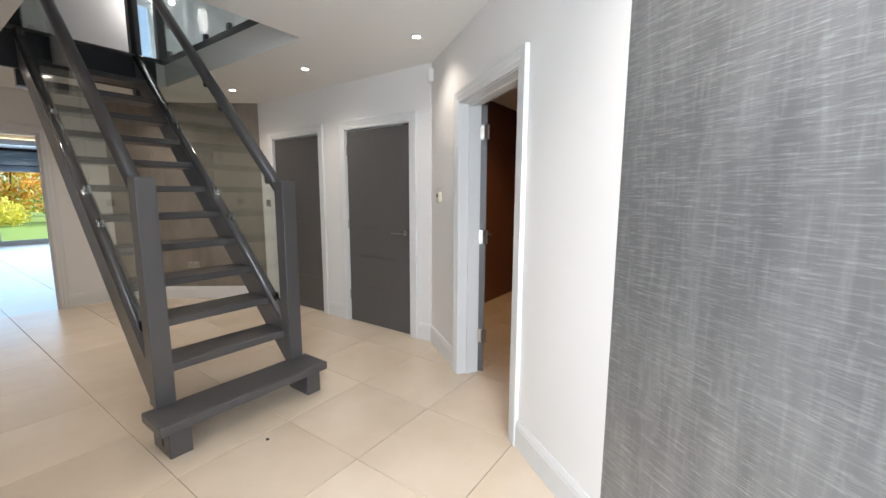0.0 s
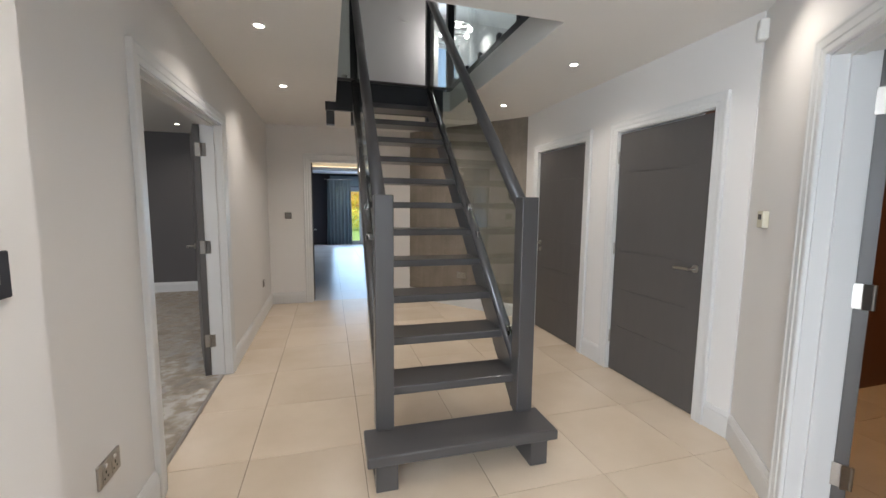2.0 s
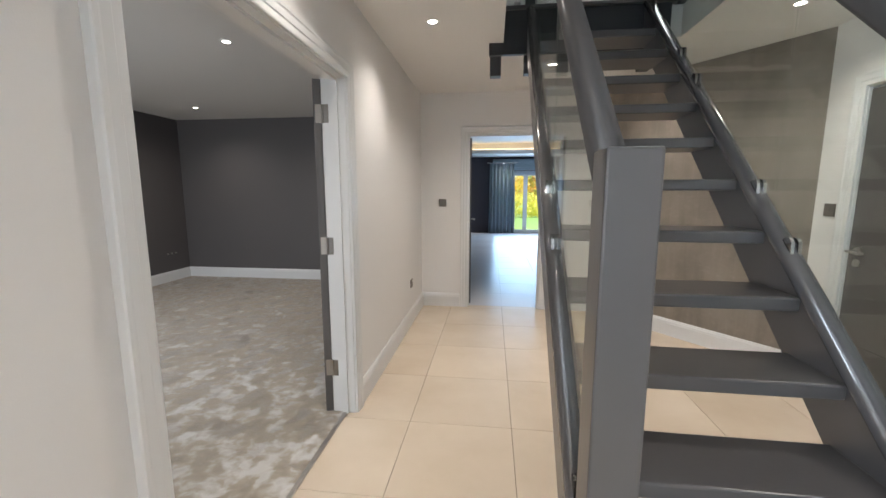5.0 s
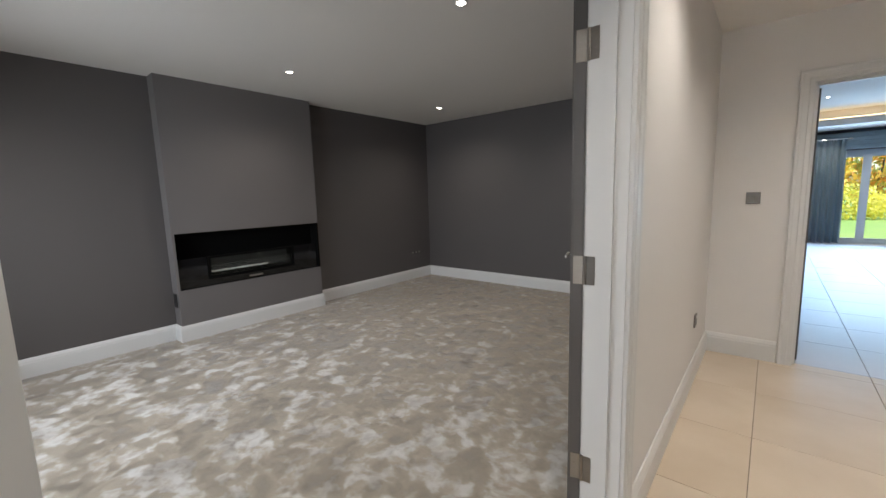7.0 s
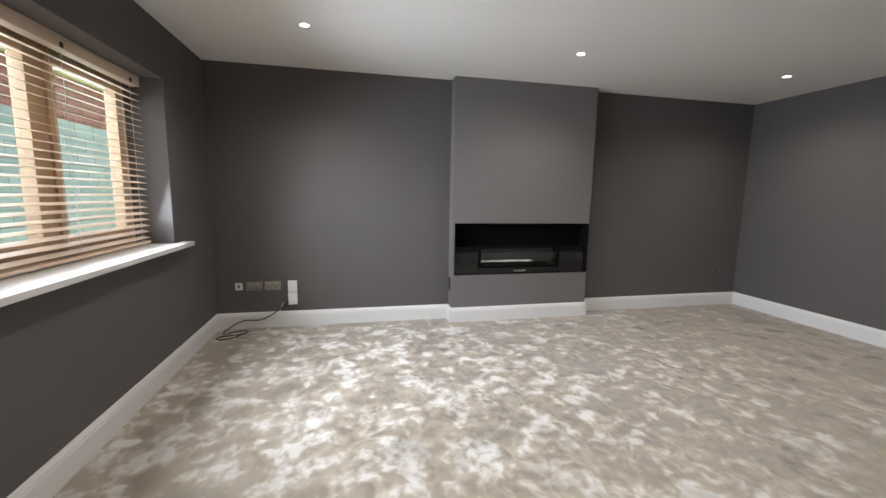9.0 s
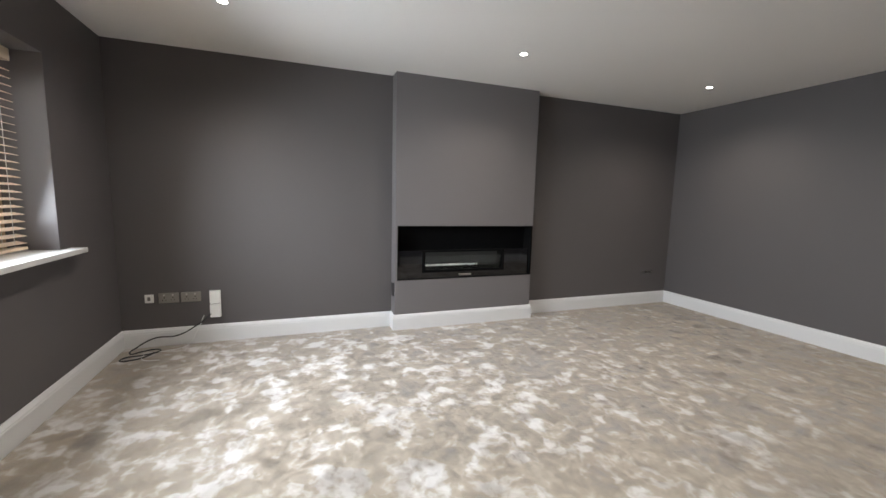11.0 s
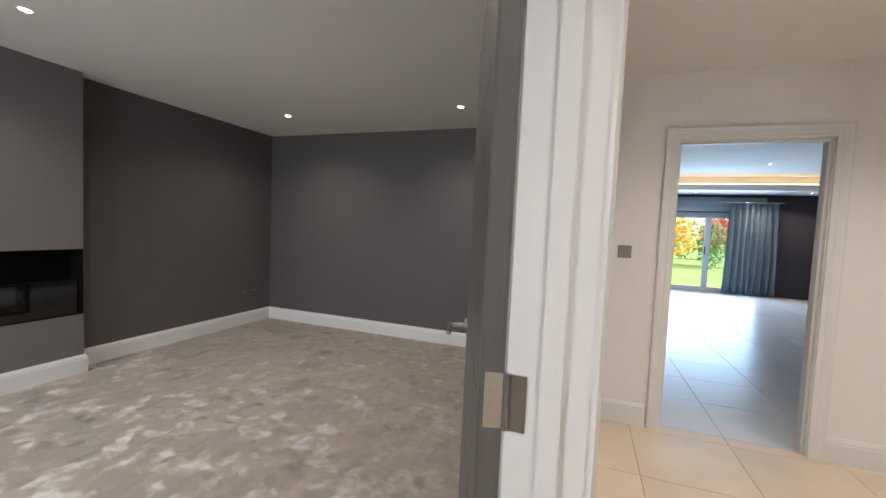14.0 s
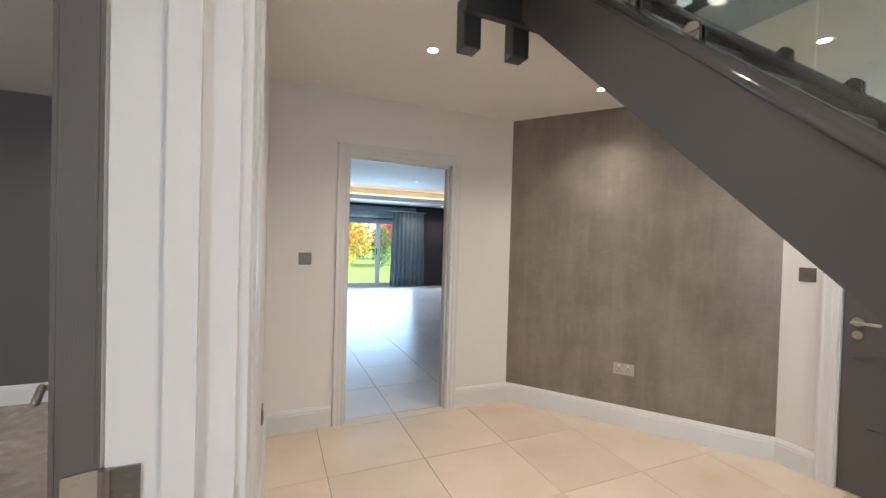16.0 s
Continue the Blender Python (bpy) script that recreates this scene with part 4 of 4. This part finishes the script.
def plate(name, label, category, m, w, h, kind_of, face=PEWTER, group=""):
    """A wall plate in the frame of place_on: x along the wall, y into it."""
    ob = thing(name, label, category, m, group)
    part("plate", boxes((-w / 2, -0.009, -h / 2, w / 2, 0.001, h / 2), bevel=0.003), face, ob)
    if kind_of == "socket":
        n = 2 if w > 0.1 else 1
        for k in range(n):
            x = (k - (n - 1) / 2) * 0.062
            part("insert", boxes((x - 0.022, -0.0105, -0.030, x + 0.022, -0.0092, 0.016)), face, ob)
            bm = boxes((x - 0.003, -0.0115, -0.002, x + 0.003, -0.0104, 0.008), (x - 0.014, -0.0115, -0.020, x - 0.008, -0.0104, -0.014), (x + 0.008, -0.0115, -0.020, x + 0.014, -0.0104, -0.014))
            part("pin_slot", bm, BLACK, ob)
            part("rocker", boxes((x - 0.006, -0.014, 0.020, x + 0.006, -0.009, 0.032), bevel=0.001), WHITE_PLASTIC, ob)
    elif kind_of == "switch":
        n = max(1, round(w / 0.07) - 0)
        for k in range(n):
            x = (k - (n - 1) / 2) * 0.034
            part("rocker", boxes((x - 0.011, -0.013, -0.016, x + 0.011, -0.009, 0.016), bevel=0.002), PEWTER, ob)
    return ob


def on(p, d, u, z):
    return place_on(p, d) @ Matrix.Translation((u, 0, z))


plate("light_switch", "brushed steel light switch beside the garden room doorway", "switch", on((0, EY), (1, 0), 0.0, 1.228), 0.086, 0.086, "switch")
plate("light_switch", "brushed steel light switch beside a closed grey door", "switch", on((RX, 0), (0, -1), -5.395, 1.232), 0.086, 0.086, "switch")
plate("keypad", "dark grey wall switch plate on the angled return", "switch", on((-0.05, 0), (0, 1), 2.06, 1.238), 0.086, 0.09, "switch", ANTHRACITE)
plate("socket", "brushed steel double socket low on the hall wall", "socket", on((LX, 0), (0, 1), 2.79, 0.415), 0.146, 0.086, "socket", STEEL, group="hall sockets")
plate("socket", "brushed steel single socket low on the hall wall", "socket", on((LX, 0), (0, 1), 6.36, 0.415), 0.086, 0.086, "socket", group="hall sockets")
td = (Vector(TP0) - Vector(TP1)).normalized()
plate("socket", "brushed steel double socket on the taupe wall", "socket", on(TP1, -td, -0.948, 0.44), 0.146, 0.086, "socket", STEEL, group="hall sockets")
plate("socket", "brushed steel aerial socket on the charcoal wall", "socket", on((FX, 0), (0, 1), 2.405, 0.415), 0.062, 0.070, "switch", WHITE_PLASTIC, group="lounge sockets")
plate("socket", "brushed steel double socket on the charcoal wall", "socket", on((FX, 0), (0, 1), 2.543, 0.415), 0.146, 0.086, "socket", STEEL, group="lounge sockets")
plate("socket", "brushed steel double socket on the charcoal wall", "socket", on((FX, 0), (0, 1), 2.705, 0.415), 0.146, 0.086, "socket", STEEL, group="lounge sockets")
box_ = thing("telephone_box", "pair of white telephone sockets, one above the other", "socket", on((FX, 0), (0, 1), 2.888, 0.345))
part("upper_case", boxes((-0.042, -0.03, 0.004, 0.042, 0.001, 0.118), bevel=0.006), WHITE_PLASTIC, box_)
part("lower_case", boxes((-0.042, -0.034, -0.118, 0.042, 0.001, -0.002), bevel=0.006), WHITE_PLASTIC, box_)
for k in range(3):
    b = thing("outlet_button", "small steel outlet cap in the charcoal wall", "outlet", on((FX, 0), (0, 1), 7.76 + 0.075 * k, 0.424), "outlet caps")
    part("cap", rod(bmesh.new(), (0, 0.001, 0), (0, -0.012, 0), 0.013, n=16), STEEL, b)
th = thing("thermostat", "small cream wall thermostat with a hanging tag", "thermostat", on(C0, AD, 0.315, 1.325))
part("case", boxes((-0.036, -0.028, -0.043, 0.036, 0.001, 0.043), bevel=0.005), CREAM_PLASTIC, th)
part("display", boxes((-0.020, -0.0295, 0.0, 0.020, -0.0275, 0.026)), BLACK, th)
al = thing("alarm_sensor", "white corner motion sensor under the ceiling", "alarm sensor", on(C0, AD, 0.10, 2.335))
part("case", boxes((-0.028, -0.045, -0.055, 0.028, 0.001, 0.055), bevel=0.010), WHITE_PLASTIC, al)
part("lens", boxes((-0.018, -0.049, -0.045, 0.018, -0.043, 0.0), bevel=0.003), SILL, al)


def cable(name, label, pts, r, mat, category="cable"):
    cu = bpy.data.curves.new(name, "CURVE")
    cu.dimensions, cu.bevel_depth, cu.resolution_u, cu.bevel_resolution = "3D", r, 8, 2
    sp = cu.splines.new("BEZIER")
    sp.bezier_points.add(len(pts) - 1)
    for bp, p in zip(sp.bezier_points, pts):
        bp.co, bp.handle_left_type, bp.handle_right_type = p, "AUTO", "AUTO"
    tmp = bpy.data.objects.new(name, cu)
    scene.collection.objects.link(tmp)
    bpy.context.view_layer.update()
    me = bpy.data.meshes.new_from_object(tmp.evaluated_get(bpy.context.evaluated_depsgraph_get()))
    bpy.data.objects.remove(tmp)
    me.materials.append(mat)
    return tagged(new(name, me), label, category)


cable("black_cable", "loose black cable coiled on the carpet by the socket", [(FX + 0.03, 2.855, 0.26), (FX + 0.07, 2.75, 0.18), (FX + 0.06, 2.60, 0.10), (FX + 0.05, 2.44, 0.09), (FX + 0.10, 2.33, 0.04), (FX + 0.16, 2.30, 0.012), (FX + 0.14, 2.36, 0.012), (FX + 0.10, 2.46, 0.011), (FX + 0.15, 2.50, 0.012), (FX + 0.22, 2.40, 0.011), (FX + 0.24, 2.30, 0.012), (FX + 0.30, 2.28, 0.011), (FX + 0.31, 2.36, 0.012), (FX + 0.24, 2.45, 0.013), (FX + 0.20, 2.47, 0.02)], 0.0055, BLACK)
cable("grey_cable", "thin pale cable trailing over the skirting board", [(FX + 0.03, 2.80, 0.25), (FX + 0.06, 2.75, 0.13), (FX + 0.09, 2.68, 0.02), (FX + 0.16, 2.55, 0.011), (FX + 0.20, 2.42, 0.010), (FX + 0.33, 2.44, 0.010), (FX + 0.36, 2.55, 0.010)], 0.003, SILL)
dot = thing("floor_stud", "tiny dark stud on the floor tiles", "stud", pose(1.12, 2.70, 0))
part("stud", rod(bmesh.new(), (0, 0, 0), (0, 0, 0.004), 0.009, n=12), BLACK, dot)

# ---- lounge window and blind ----
wd = thing("window_1", "timber-framed lounge window with a white sill", "window", pose(0, 0, 0), kind="structure")
yw = 1.955
part("window_frame", boxes((WX0, yw - 0.07, WZ0, WX0 + 0.07, yw, WZ1), (WX1 - 0.07, yw - 0.07, WZ0, WX1, yw, WZ1), (WX0 + 0.07, yw - 0.07, WZ0, WX1 - 0.07, yw, WZ0 + 0.07), (WX0 + 0.07, yw - 0.07, WZ1 - 0.07, WX1 - 0.07, yw, WZ1), (-2.75, yw - 0.07, WZ0 + 0.07, -2.67, yw, WZ1 - 0.07), bevel=0.003), PINE, wd)
for a, b in ((WX0 + 0.07, -2.75), (-2.67, WX1 - 0.07)):
    sash = part("sash", boxes((a + 0.003, yw - 0.055, WZ0 + 0.073, a + 0.055, yw + 0.012, WZ1 - 0.073), (b - 0.055, yw - 0.055, WZ0 + 0.073, b - 0.003, yw + 0.012, WZ1 - 0.073), (a + 0.055, yw - 0.055, WZ0 + 0.073, b - 0.055, yw + 0.012, WZ0 + 0.128), (a + 0.055, yw - 0.055, WZ1 - 0.128, b - 0.055, yw + 0.012, WZ1 - 0.073), bevel=0.003), PINE, wd)
    part("pane", boxes((a + 0.055, yw - 0.03, WZ0 + 0.128, b - 0.055, yw - 0.026, WZ1 - 0.128)), PANE, sash).visible_shadow = False
part("window_sill", boxes((WX0 - 0.13, WY - 0.001, WZ0 - 0.028, WX1 + 0.13, WY + 0.085, WZ0 + 0.002), (WX0 + 0.001, 1.96, WZ0 - 0.002, WX1 - 0.001, WY - 0.001, WZ0 + 0.002), bevel=0.0009), SILL, wd, "white painted sill board")
part("reveal", boxes((WX0, 1.96, WZ0 + 0.003, WX0 + 0.004, WY - 0.001, WZ1 - 0.004), (WX1 - 0.004, 1.96, WZ0 + 0.003, WX1, WY - 0.001, WZ1 - 0.004), (WX0, 1.96, WZ1 - 0.004, WX1, WY - 0.001, WZ1)), BREAST, wd, "grey painted window reveal")
bl = thing("venetian_blind", "pale wooden venetian blind, lowered with its slats open", "blind", pose((WX0 + WX1) / 2, 2.035, 0))
hw = (WX1 - WX0) / 2 - 0.02
part("headrail", boxes((-hw, -0.03, WZ1 - 0.075, hw, 0.03, WZ1 - 0.008), bevel=0.004), OAK, bl)
slat_mesh = None
z = WZ0 + 0.055
while z < WZ1 - 0.10:
    if slat_mesh is None:
        bm = boxes((-hw, -0.025, -0.0015, hw, 0.025, 0.0015), bevel=0.001)
        slat_mesh = mesh_of("slat", bm, OAK)
    s = new("slat", slat_mesh)
    s.parent, s.matrix_basis = bl, pose(0, 0, z, -14)
    z += 0.0425
part("bottom_rail", boxes((-hw, -0.025, WZ0 + 0.012, hw, 0.025, WZ0 + 0.030), bevel=0.003), OAK, bl)
for x in (-hw + 0.12, 0, hw - 0.12):
    part("ladder_cord", boxes((x - 0.0015, -0.027, WZ0 + 0.03, x + 0.0015, -0.0255, WZ1 - 0.07), (x - 0.0015, 0.0255, WZ0 + 0.03, x + 0.0015, 0.027, WZ1 - 0.07)), WHITE_PLASTIC, bl)
    part("bracket", boxes((x - 0.012, 0.0305, WZ1 - 0.070, x + 0.012, 0.034, WZ1 - 0.045)), BLACK, bl)

# ---- garden room: glazed doors, curtains, light strip ----
gd = thing("window_2", "wide pale grey aluminium sliding doors onto the garden", "glazed doors", pose(0, GY, 0), kind="structure")
part("outer_frame", boxes((0.55, 0.06, 0, 0.62, 0.16, 2.03), (3.78, 0.06, 0, 3.85, 0.16, 2.03), (0.62, 0.06, 1.95, 3.78, 0.16, 2.03), (0.62, 0.06, 0, 3.78, 0.16, 0.04)), ALU, gd)
for x0, x1 in ((0.62, 1.65), (1.65, 2.68), (2.68, 3.78)):
    lf = part("door_panel", boxes((x0, 0.08, 0.04, x0 + 0.065, 0.14, 1.95), (x1 - 0.065, 0.08, 0.04, x1, 0.14, 1.95), (x0 + 0.065, 0.08, 0.04, x1 - 0.065, 0.14, 0.11), (x0 + 0.065, 0.08, 1.88, x1 - 0.065, 0.14, 1.95), bevel=0.002), ALU, gd)
    part("pane", boxes((x0 + 0.065, 0.108, 0.11, x1 - 0.065, 0.112, 1.88)), PANE, lf).visible_shadow = False
part("door_handle", boxes((2.62, 0.05, 0.95, 2.645, 0.08, 1.15), bevel=0.004), BLACK, gd)
rb = thing("roman_blind", "dark blue-grey blind gathered above the glazed doors", "blind", pose(2.2, GY - 0.06, 0))
for k in range(4):
    part("fold", boxes((-1.62, -0.02 - 0.01 * k, 2.30 - 0.085 * k, 1.62, 0.05, 2.40 - 0.085 * k), bevel=0.02), CURTAIN, rb)
part("headrail", boxes((-1.64, -0.03, 2.40, 1.64, 0.05, 2.44), bevel=0.006), ANTHRACITE, rb)


def curtain(x0, x1, y, z0, z1, folds, seed):
    rnd = random.Random(seed)
    bm = bmesh.new()
    n, rows, grid = folds * 10, 10, []
    ph = [rnd.uniform(-0.5, 0.5) for _ in range(folds + 1)]
    for j in range(rows + 1):
        f = j / rows
        amp = 0.03 + 0.05 * (1 - f)
        row = []
        for i in range(n + 1):
            u = i / n
            k = int(u * folds)
            x = x0 + (x1 - x0) * (u + 0.06 * (1 - f) * (u - 0.5))
            row.append(bm.verts.new((x + 0.01 * math.sin(7 * u + 3 * f), y + amp * math.sin(2 * math.pi * folds * u + ph[min(k, folds)] * (1 - f)), z0 + (z1 - z0) * f)))
        grid.append(row)
    for r0, r1 in zip(grid, grid[1:]):
        for i in range(n):
            bm.faces.new((r0[i], r0[i + 1], r1[i + 1], r1[i]))
    ext = bmesh.ops.solidify(bm, geom=list(bm.faces), thickness=0.004)
    ob = thing("curtain", "full-length blue-grey velvet curtain drawn aside, hanging from a pole", "curtain", group="garden room curtains")
    part("drape", bm, CURTAIN, ob, smooth=True)
    pole = rod(bmesh.new(), (x0 - 0.08, y, z1 + 0.005), (x1 + 0.08, y, z1 + 0.005), 0.014)
    part("pole", pole, CHROME, ob)
    for k in range(folds):
        part("eyelet", sweep(bmesh.new(), [(x0 + (x1 - x0) * (k + 0.5) / folds, y + 0.03 * math.cos(a), z1 - 0.02 + 0.03 * math.sin(a)) for a in [2 * math.pi * i / 12 for i in range(13)]], (1, 0, 0), [(-0.005, -0.004), (0.005, -0.004), (0.005, 0.004), (-0.005, 0.004)]), CHROME, ob)


curtain(0.48, 1.28, GY - 0.22, 0.02, 2.26, 7, 1)
curtain(3.02, 4.02, GY - 0.22, 0.02, 2.26, 8, 2)
cove = thing("cove_light", "warm glowing light strip along the ceiling border", "light strip", pose(0, 14.55, 0))
part("strip", boxes((GX0 + 0.05, 0.02, 2.602, GX1 - 0.05, 0.10, 2.615)), COVE, cove)
part("back_board", boxes((GX0, 0.30, 2.6005, GX1, 0.32, GH - 0.001)), CEILING, cove, "white upstand behind the strip")
for x, y in ((0.95, 15.1), (2.2, 15.1), (3.5, 15.1), (4.45, 15.1)):
    downlight(x, y, 2.47, 55)
for x, y in ((0.75, 11.2), (0.75, 13.0), (2.9, 11.2), (2.9, 13.0)):
    downlight(x, y, GH, 30)
downlight(3.9, 2.3, H, 95, (1.0, 0.62, 0.30))

# ---- outside ----
structure("ground", boxes((-400, -400, -0.32, 400, 400, -0.16)), LAWN, "mown green lawn", "lawn")
structure("pavement", boxes((-3, GY + 0.25, -0.16, 8, GY + 1.6, -0.05)), PAVING, "pale stone patio", "patio")


def foliage(name, label, category, base, spots, leaf, count, colours, trunk=None, seed=0):
    """A plant: leaf blades scattered through overlapping rounded masses, round a trunk with limbs if it has one."""
    rnd = random.Random(seed)
    ob = thing(name, label, category, pose(*base))
    mats = []
    for i, c in enumerate(colours):
        mats.append(leaf_material(f"{name}_leaf", c))
    verts, faces, idx = [], [], []
    for cx, cy, cz, rx, ry, rz in spots:
        for _ in range(count):
            while True:
                p = Vector((rnd.uniform(-1, 1), rnd.uniform(-1, 1), rnd.uniform(-1, 1)))
                if 0.35 < p.length < 1 + rnd.uniform(-0.1, 0.18):
                    break
            c = Vector((cx + p.x * rx, cy + p.y * ry, cz + p.z * rz))
            u = Vector((rnd.gauss(0, 1), rnd.gauss(0, 1), rnd.gauss(0, 1))).normalized()
            w = u.orthogonal().normalized()
            s = leaf * rnd.uniform(0.6, 1.4)
            k = len(verts)
            verts += [c - u * s, c + w * s * 0.5, c + u * s, c - w * s * 0.5]
            faces.append((k, k + 1, k + 2, k + 3))
            idx.append(rnd.randrange(len(colours)))
    me = bpy.data.meshes.new("crown")
    me.from_pydata(verts, [], faces)
    for mt in mats:
        me.materials.append(mt)
    me.polygons.foreach_set("material_index", idx)
    crown = new("crown", me)
    crown.parent = ob
    if trunk:
        bm = bmesh.new()
        rod(bm, (0, 0, -0.15), (0.05, 0, trunk), 0.14, 0.08, 10)
        for cx, cy, cz, *_ in spots:
            rod(bm, (0.05, 0, trunk * 0.8), (cx, cy, cz), 0.06, 0.02, 8)
        part("trunk", bm, BARK, ob)
    return ob


foliage("yellow_tree", "autumn tree with golden yellow leaves", "tree", (0.6, 31, -0.16), [(0, 0, 2.3, 1.9, 1.5, 1.3), (-1.6, 0.4, 1.8, 1.3, 1.2, 1.1), (1.3, -0.3, 1.7, 1.4, 1.1, 1.1), (0.2, 0, 3.5, 1.2, 1.1, 1.0)], 0.16, 420, [(0.81, 0.55, 0.07), (0.90, 0.65, 0.13), (0.59, 0.52, 0.08)], 1.5, 1)
foliage("yellow_tree", "autumn tree with orange and yellow leaves", "tree", (4.2, 33, -0.16), [(0, 0, 2.2, 1.8, 1.5, 1.4), (-1.2, 0.4, 1.6, 1.3, 1.2, 1.1), (1.0, -0.3, 1.5, 1.3, 1.1, 1.1), (0.2, 0, 3.4, 1.1, 1.1, 1.0)], 0.16, 420, [(0.78, 0.39, 0.07), (0.88, 0.60, 0.12), (0.45, 0.47, 0.08)], 1.5, 2)
foliage("red_maple", "small maple with bright red autumn leaves", "tree", (7.7, 29, -0.16), [(0, 0, 2.6, 1.5, 1.1, 1.4), (-0.9, 0.2, 1.8, 1.1, 0.9, 0.9), (0.9, -0.2, 1.9, 1.1, 0.8, 0.9)], 0.12, 520, [(0.72, 0.07, 0.08), (0.81, 0.13, 0.12), (0.55, 0.07, 0.07)], 1.4, 3)
foliage("yellow_shrub", "rounded golden yellow shrub on the lawn", "shrub", (2.5, 26.5, -0.16), [(0, 0, 0.75, 1.1, 0.9, 0.75), (0.8, 0.2, 0.55, 0.7, 0.6, 0.5)], 0.08, 700, [(0.88, 0.81, 0.13), (0.78, 0.73, 0.16)], None, 4)
foliage("yellow_shrub", "low golden yellow shrub on the lawn", "shrub", (7.0, 24.5, -0.16), [(0, 0, 0.45, 0.8, 0.7, 0.5)], 0.08, 700, [(0.90, 0.75, 0.10), (0.72, 0.65, 0.13)], None, 5)
foliage("green_shrub", "dark green evergreen shrub", "shrub", (0.0, 27, -0.16), [(0, 0, 1.0, 1.0, 0.9, 1.0), (-1.2, 0.3, 0.8, 0.9, 0.8, 0.8)], 0.09, 700, [(0.08, 0.17, 0.04), (0.14, 0.24, 0.06)], None, 6)
foliage("green_shrub", "green conifer beside the red maple", "shrub", (5.7, 27, -0.16), [(0, 0, 1.2, 0.6, 0.6, 1.2)], 0.08, 800, [(0.09, 0.21, 0.08), (0.15, 0.30, 0.11)], None, 7)
hedge = foliage("hedge", "tall mixed green hedge along the end of the garden", "hedge", (3, 37, -0.16), [(x, 0, 1.6, 1.6, 1.0, 1.9) for x in range(-12, 16, 2)], 0.16, 330, [(0.11, 0.20, 0.04), (0.20, 0.30, 0.06), (0.33, 0.36, 0.08)], None, 8)

# the neighbouring house outside the lounge window
nb = thing("neighbour_house", "neighbouring house, red brick over pale blockwork, with white eaves", "house", pose(-7.6, -0.7, -0.16))
part("wall", boxes((-5, -3, 0, 4.2, -0.012, 4.6)), MORTAR, nb)
part("eaves", boxes((-5.3, -0.02, 3.12, 4.5, 0.13, 3.24), (-5.3, 0.13, 3.12, 4.5, 0.155, 3.38)), UPVC, nb, "white eaves board")
roof = bmesh.new()
prism(roof, [(0.20, 3.34), (-3.0, 5.4), (-3.0, 4.6), (0.0, 3.25)], "x", -5.3, 4.5)
part("roof", roof, ROOF, nb)
brick_mesh = mesh_of("brick", boxes((0, -0.011, 0, 0.215, 0.0, 0.065)), BRICK)
block_mesh = mesh_of("block", boxes((0, -0.011, 0, 0.43, 0.0, 0.205)), PALE_BLOCK)
for row in range(11):
    for col in range(-9, 8):
        b = new("block", block_mesh)
        b.parent, b.matrix_basis = nb, pose(col * 0.44 + (0.22 if row % 2 else 0), 0, 0.12 + row * 0.215)
for row in range(10):
    for col in range(-16, 14):
        b = new("brick", brick_mesh)
        b.parent, b.matrix_basis = nb, pose(col * 0.225 + (0.112 if row % 2 else 0), 0, 2.49 + row * 0.075)

# ---- floor tiles ----
floor_ob = bpy.data.objects["floor"]
tile_meshes = {}


def tile_piece(x0, y0, x1, y1, parent, mat):
    key = (round(x1 - x0, 3), round(y1 - y0, 3), mat.name)
    if key not in tile_meshes:
        w, h, e = x1 - x0, y1 - y0, 0.0015
        bm = bmesh.new()
        lo = [bm.verts.new(p) for p in ((0, 0, -0.006), (w, 0, -0.006), (w, h, -0.006), (0, h, -0.006))]
        mid = [bm.verts.new((v.co.x, v.co.y, -0.0012)) for v in lo]
        hi = [bm.verts.new(p) for p in ((e, e, 0), (w - e, e, 0), (w - e, h - e, 0), (e, h - e, 0))]
        bm.faces.new(hi)
        for a, b in ((lo, mid), (mid, hi)):
            for i in range(4):
                bm.faces.new((a[i], a[(i + 1) % 4], b[(i + 1) % 4], b[i]))
        tile_meshes[key] = mesh_of("tile", bm, mat)
    t = new("tile", tile_meshes[key])
    t.parent, t.matrix_basis = parent, pose(x0, y0, 0)


TX, TY, TS = 0.104, 2.178, 0.596
J = 0.0015
for j in range(-7, 9):
    for i in range(-2, 9):
        x0, x1 = TX + i * TS + J, TX + (i + 1) * TS - J
        y0, y1 = TY + j * TS + J, TY + (j + 1) * TS - J
        lim = -0.318 if y1 > 1.95 else -0.9
        x0, y1 = max(x0, lim), min(y1, 7.058)
        if x1 - x0 > 0.05 and y1 - y0 > 0.02 and y0 > -1.75 and x1 < 5.6:
            tile_piece(x0, y0, x1, y1, floor_ob, TILE)
far_ob = bpy.data.objects["floor_garden_room"]
for j in range(0, 15):
    for i in range(-2, 8):
        x0, x1 = TX + i * TS + J, TX + (i + 1) * TS - J
        y0, y1 = 7.062 + j * TS, 7.062 + (j + 1) * TS - 2 * J
        if x1 < GX1 and y1 < GY + 0.05 and (x0 > -0.318 or y0 > NY + 0.12):
            tile_piece(x0, y0, x1, y1, far_ob, FAR_TILE_DAYLIT)
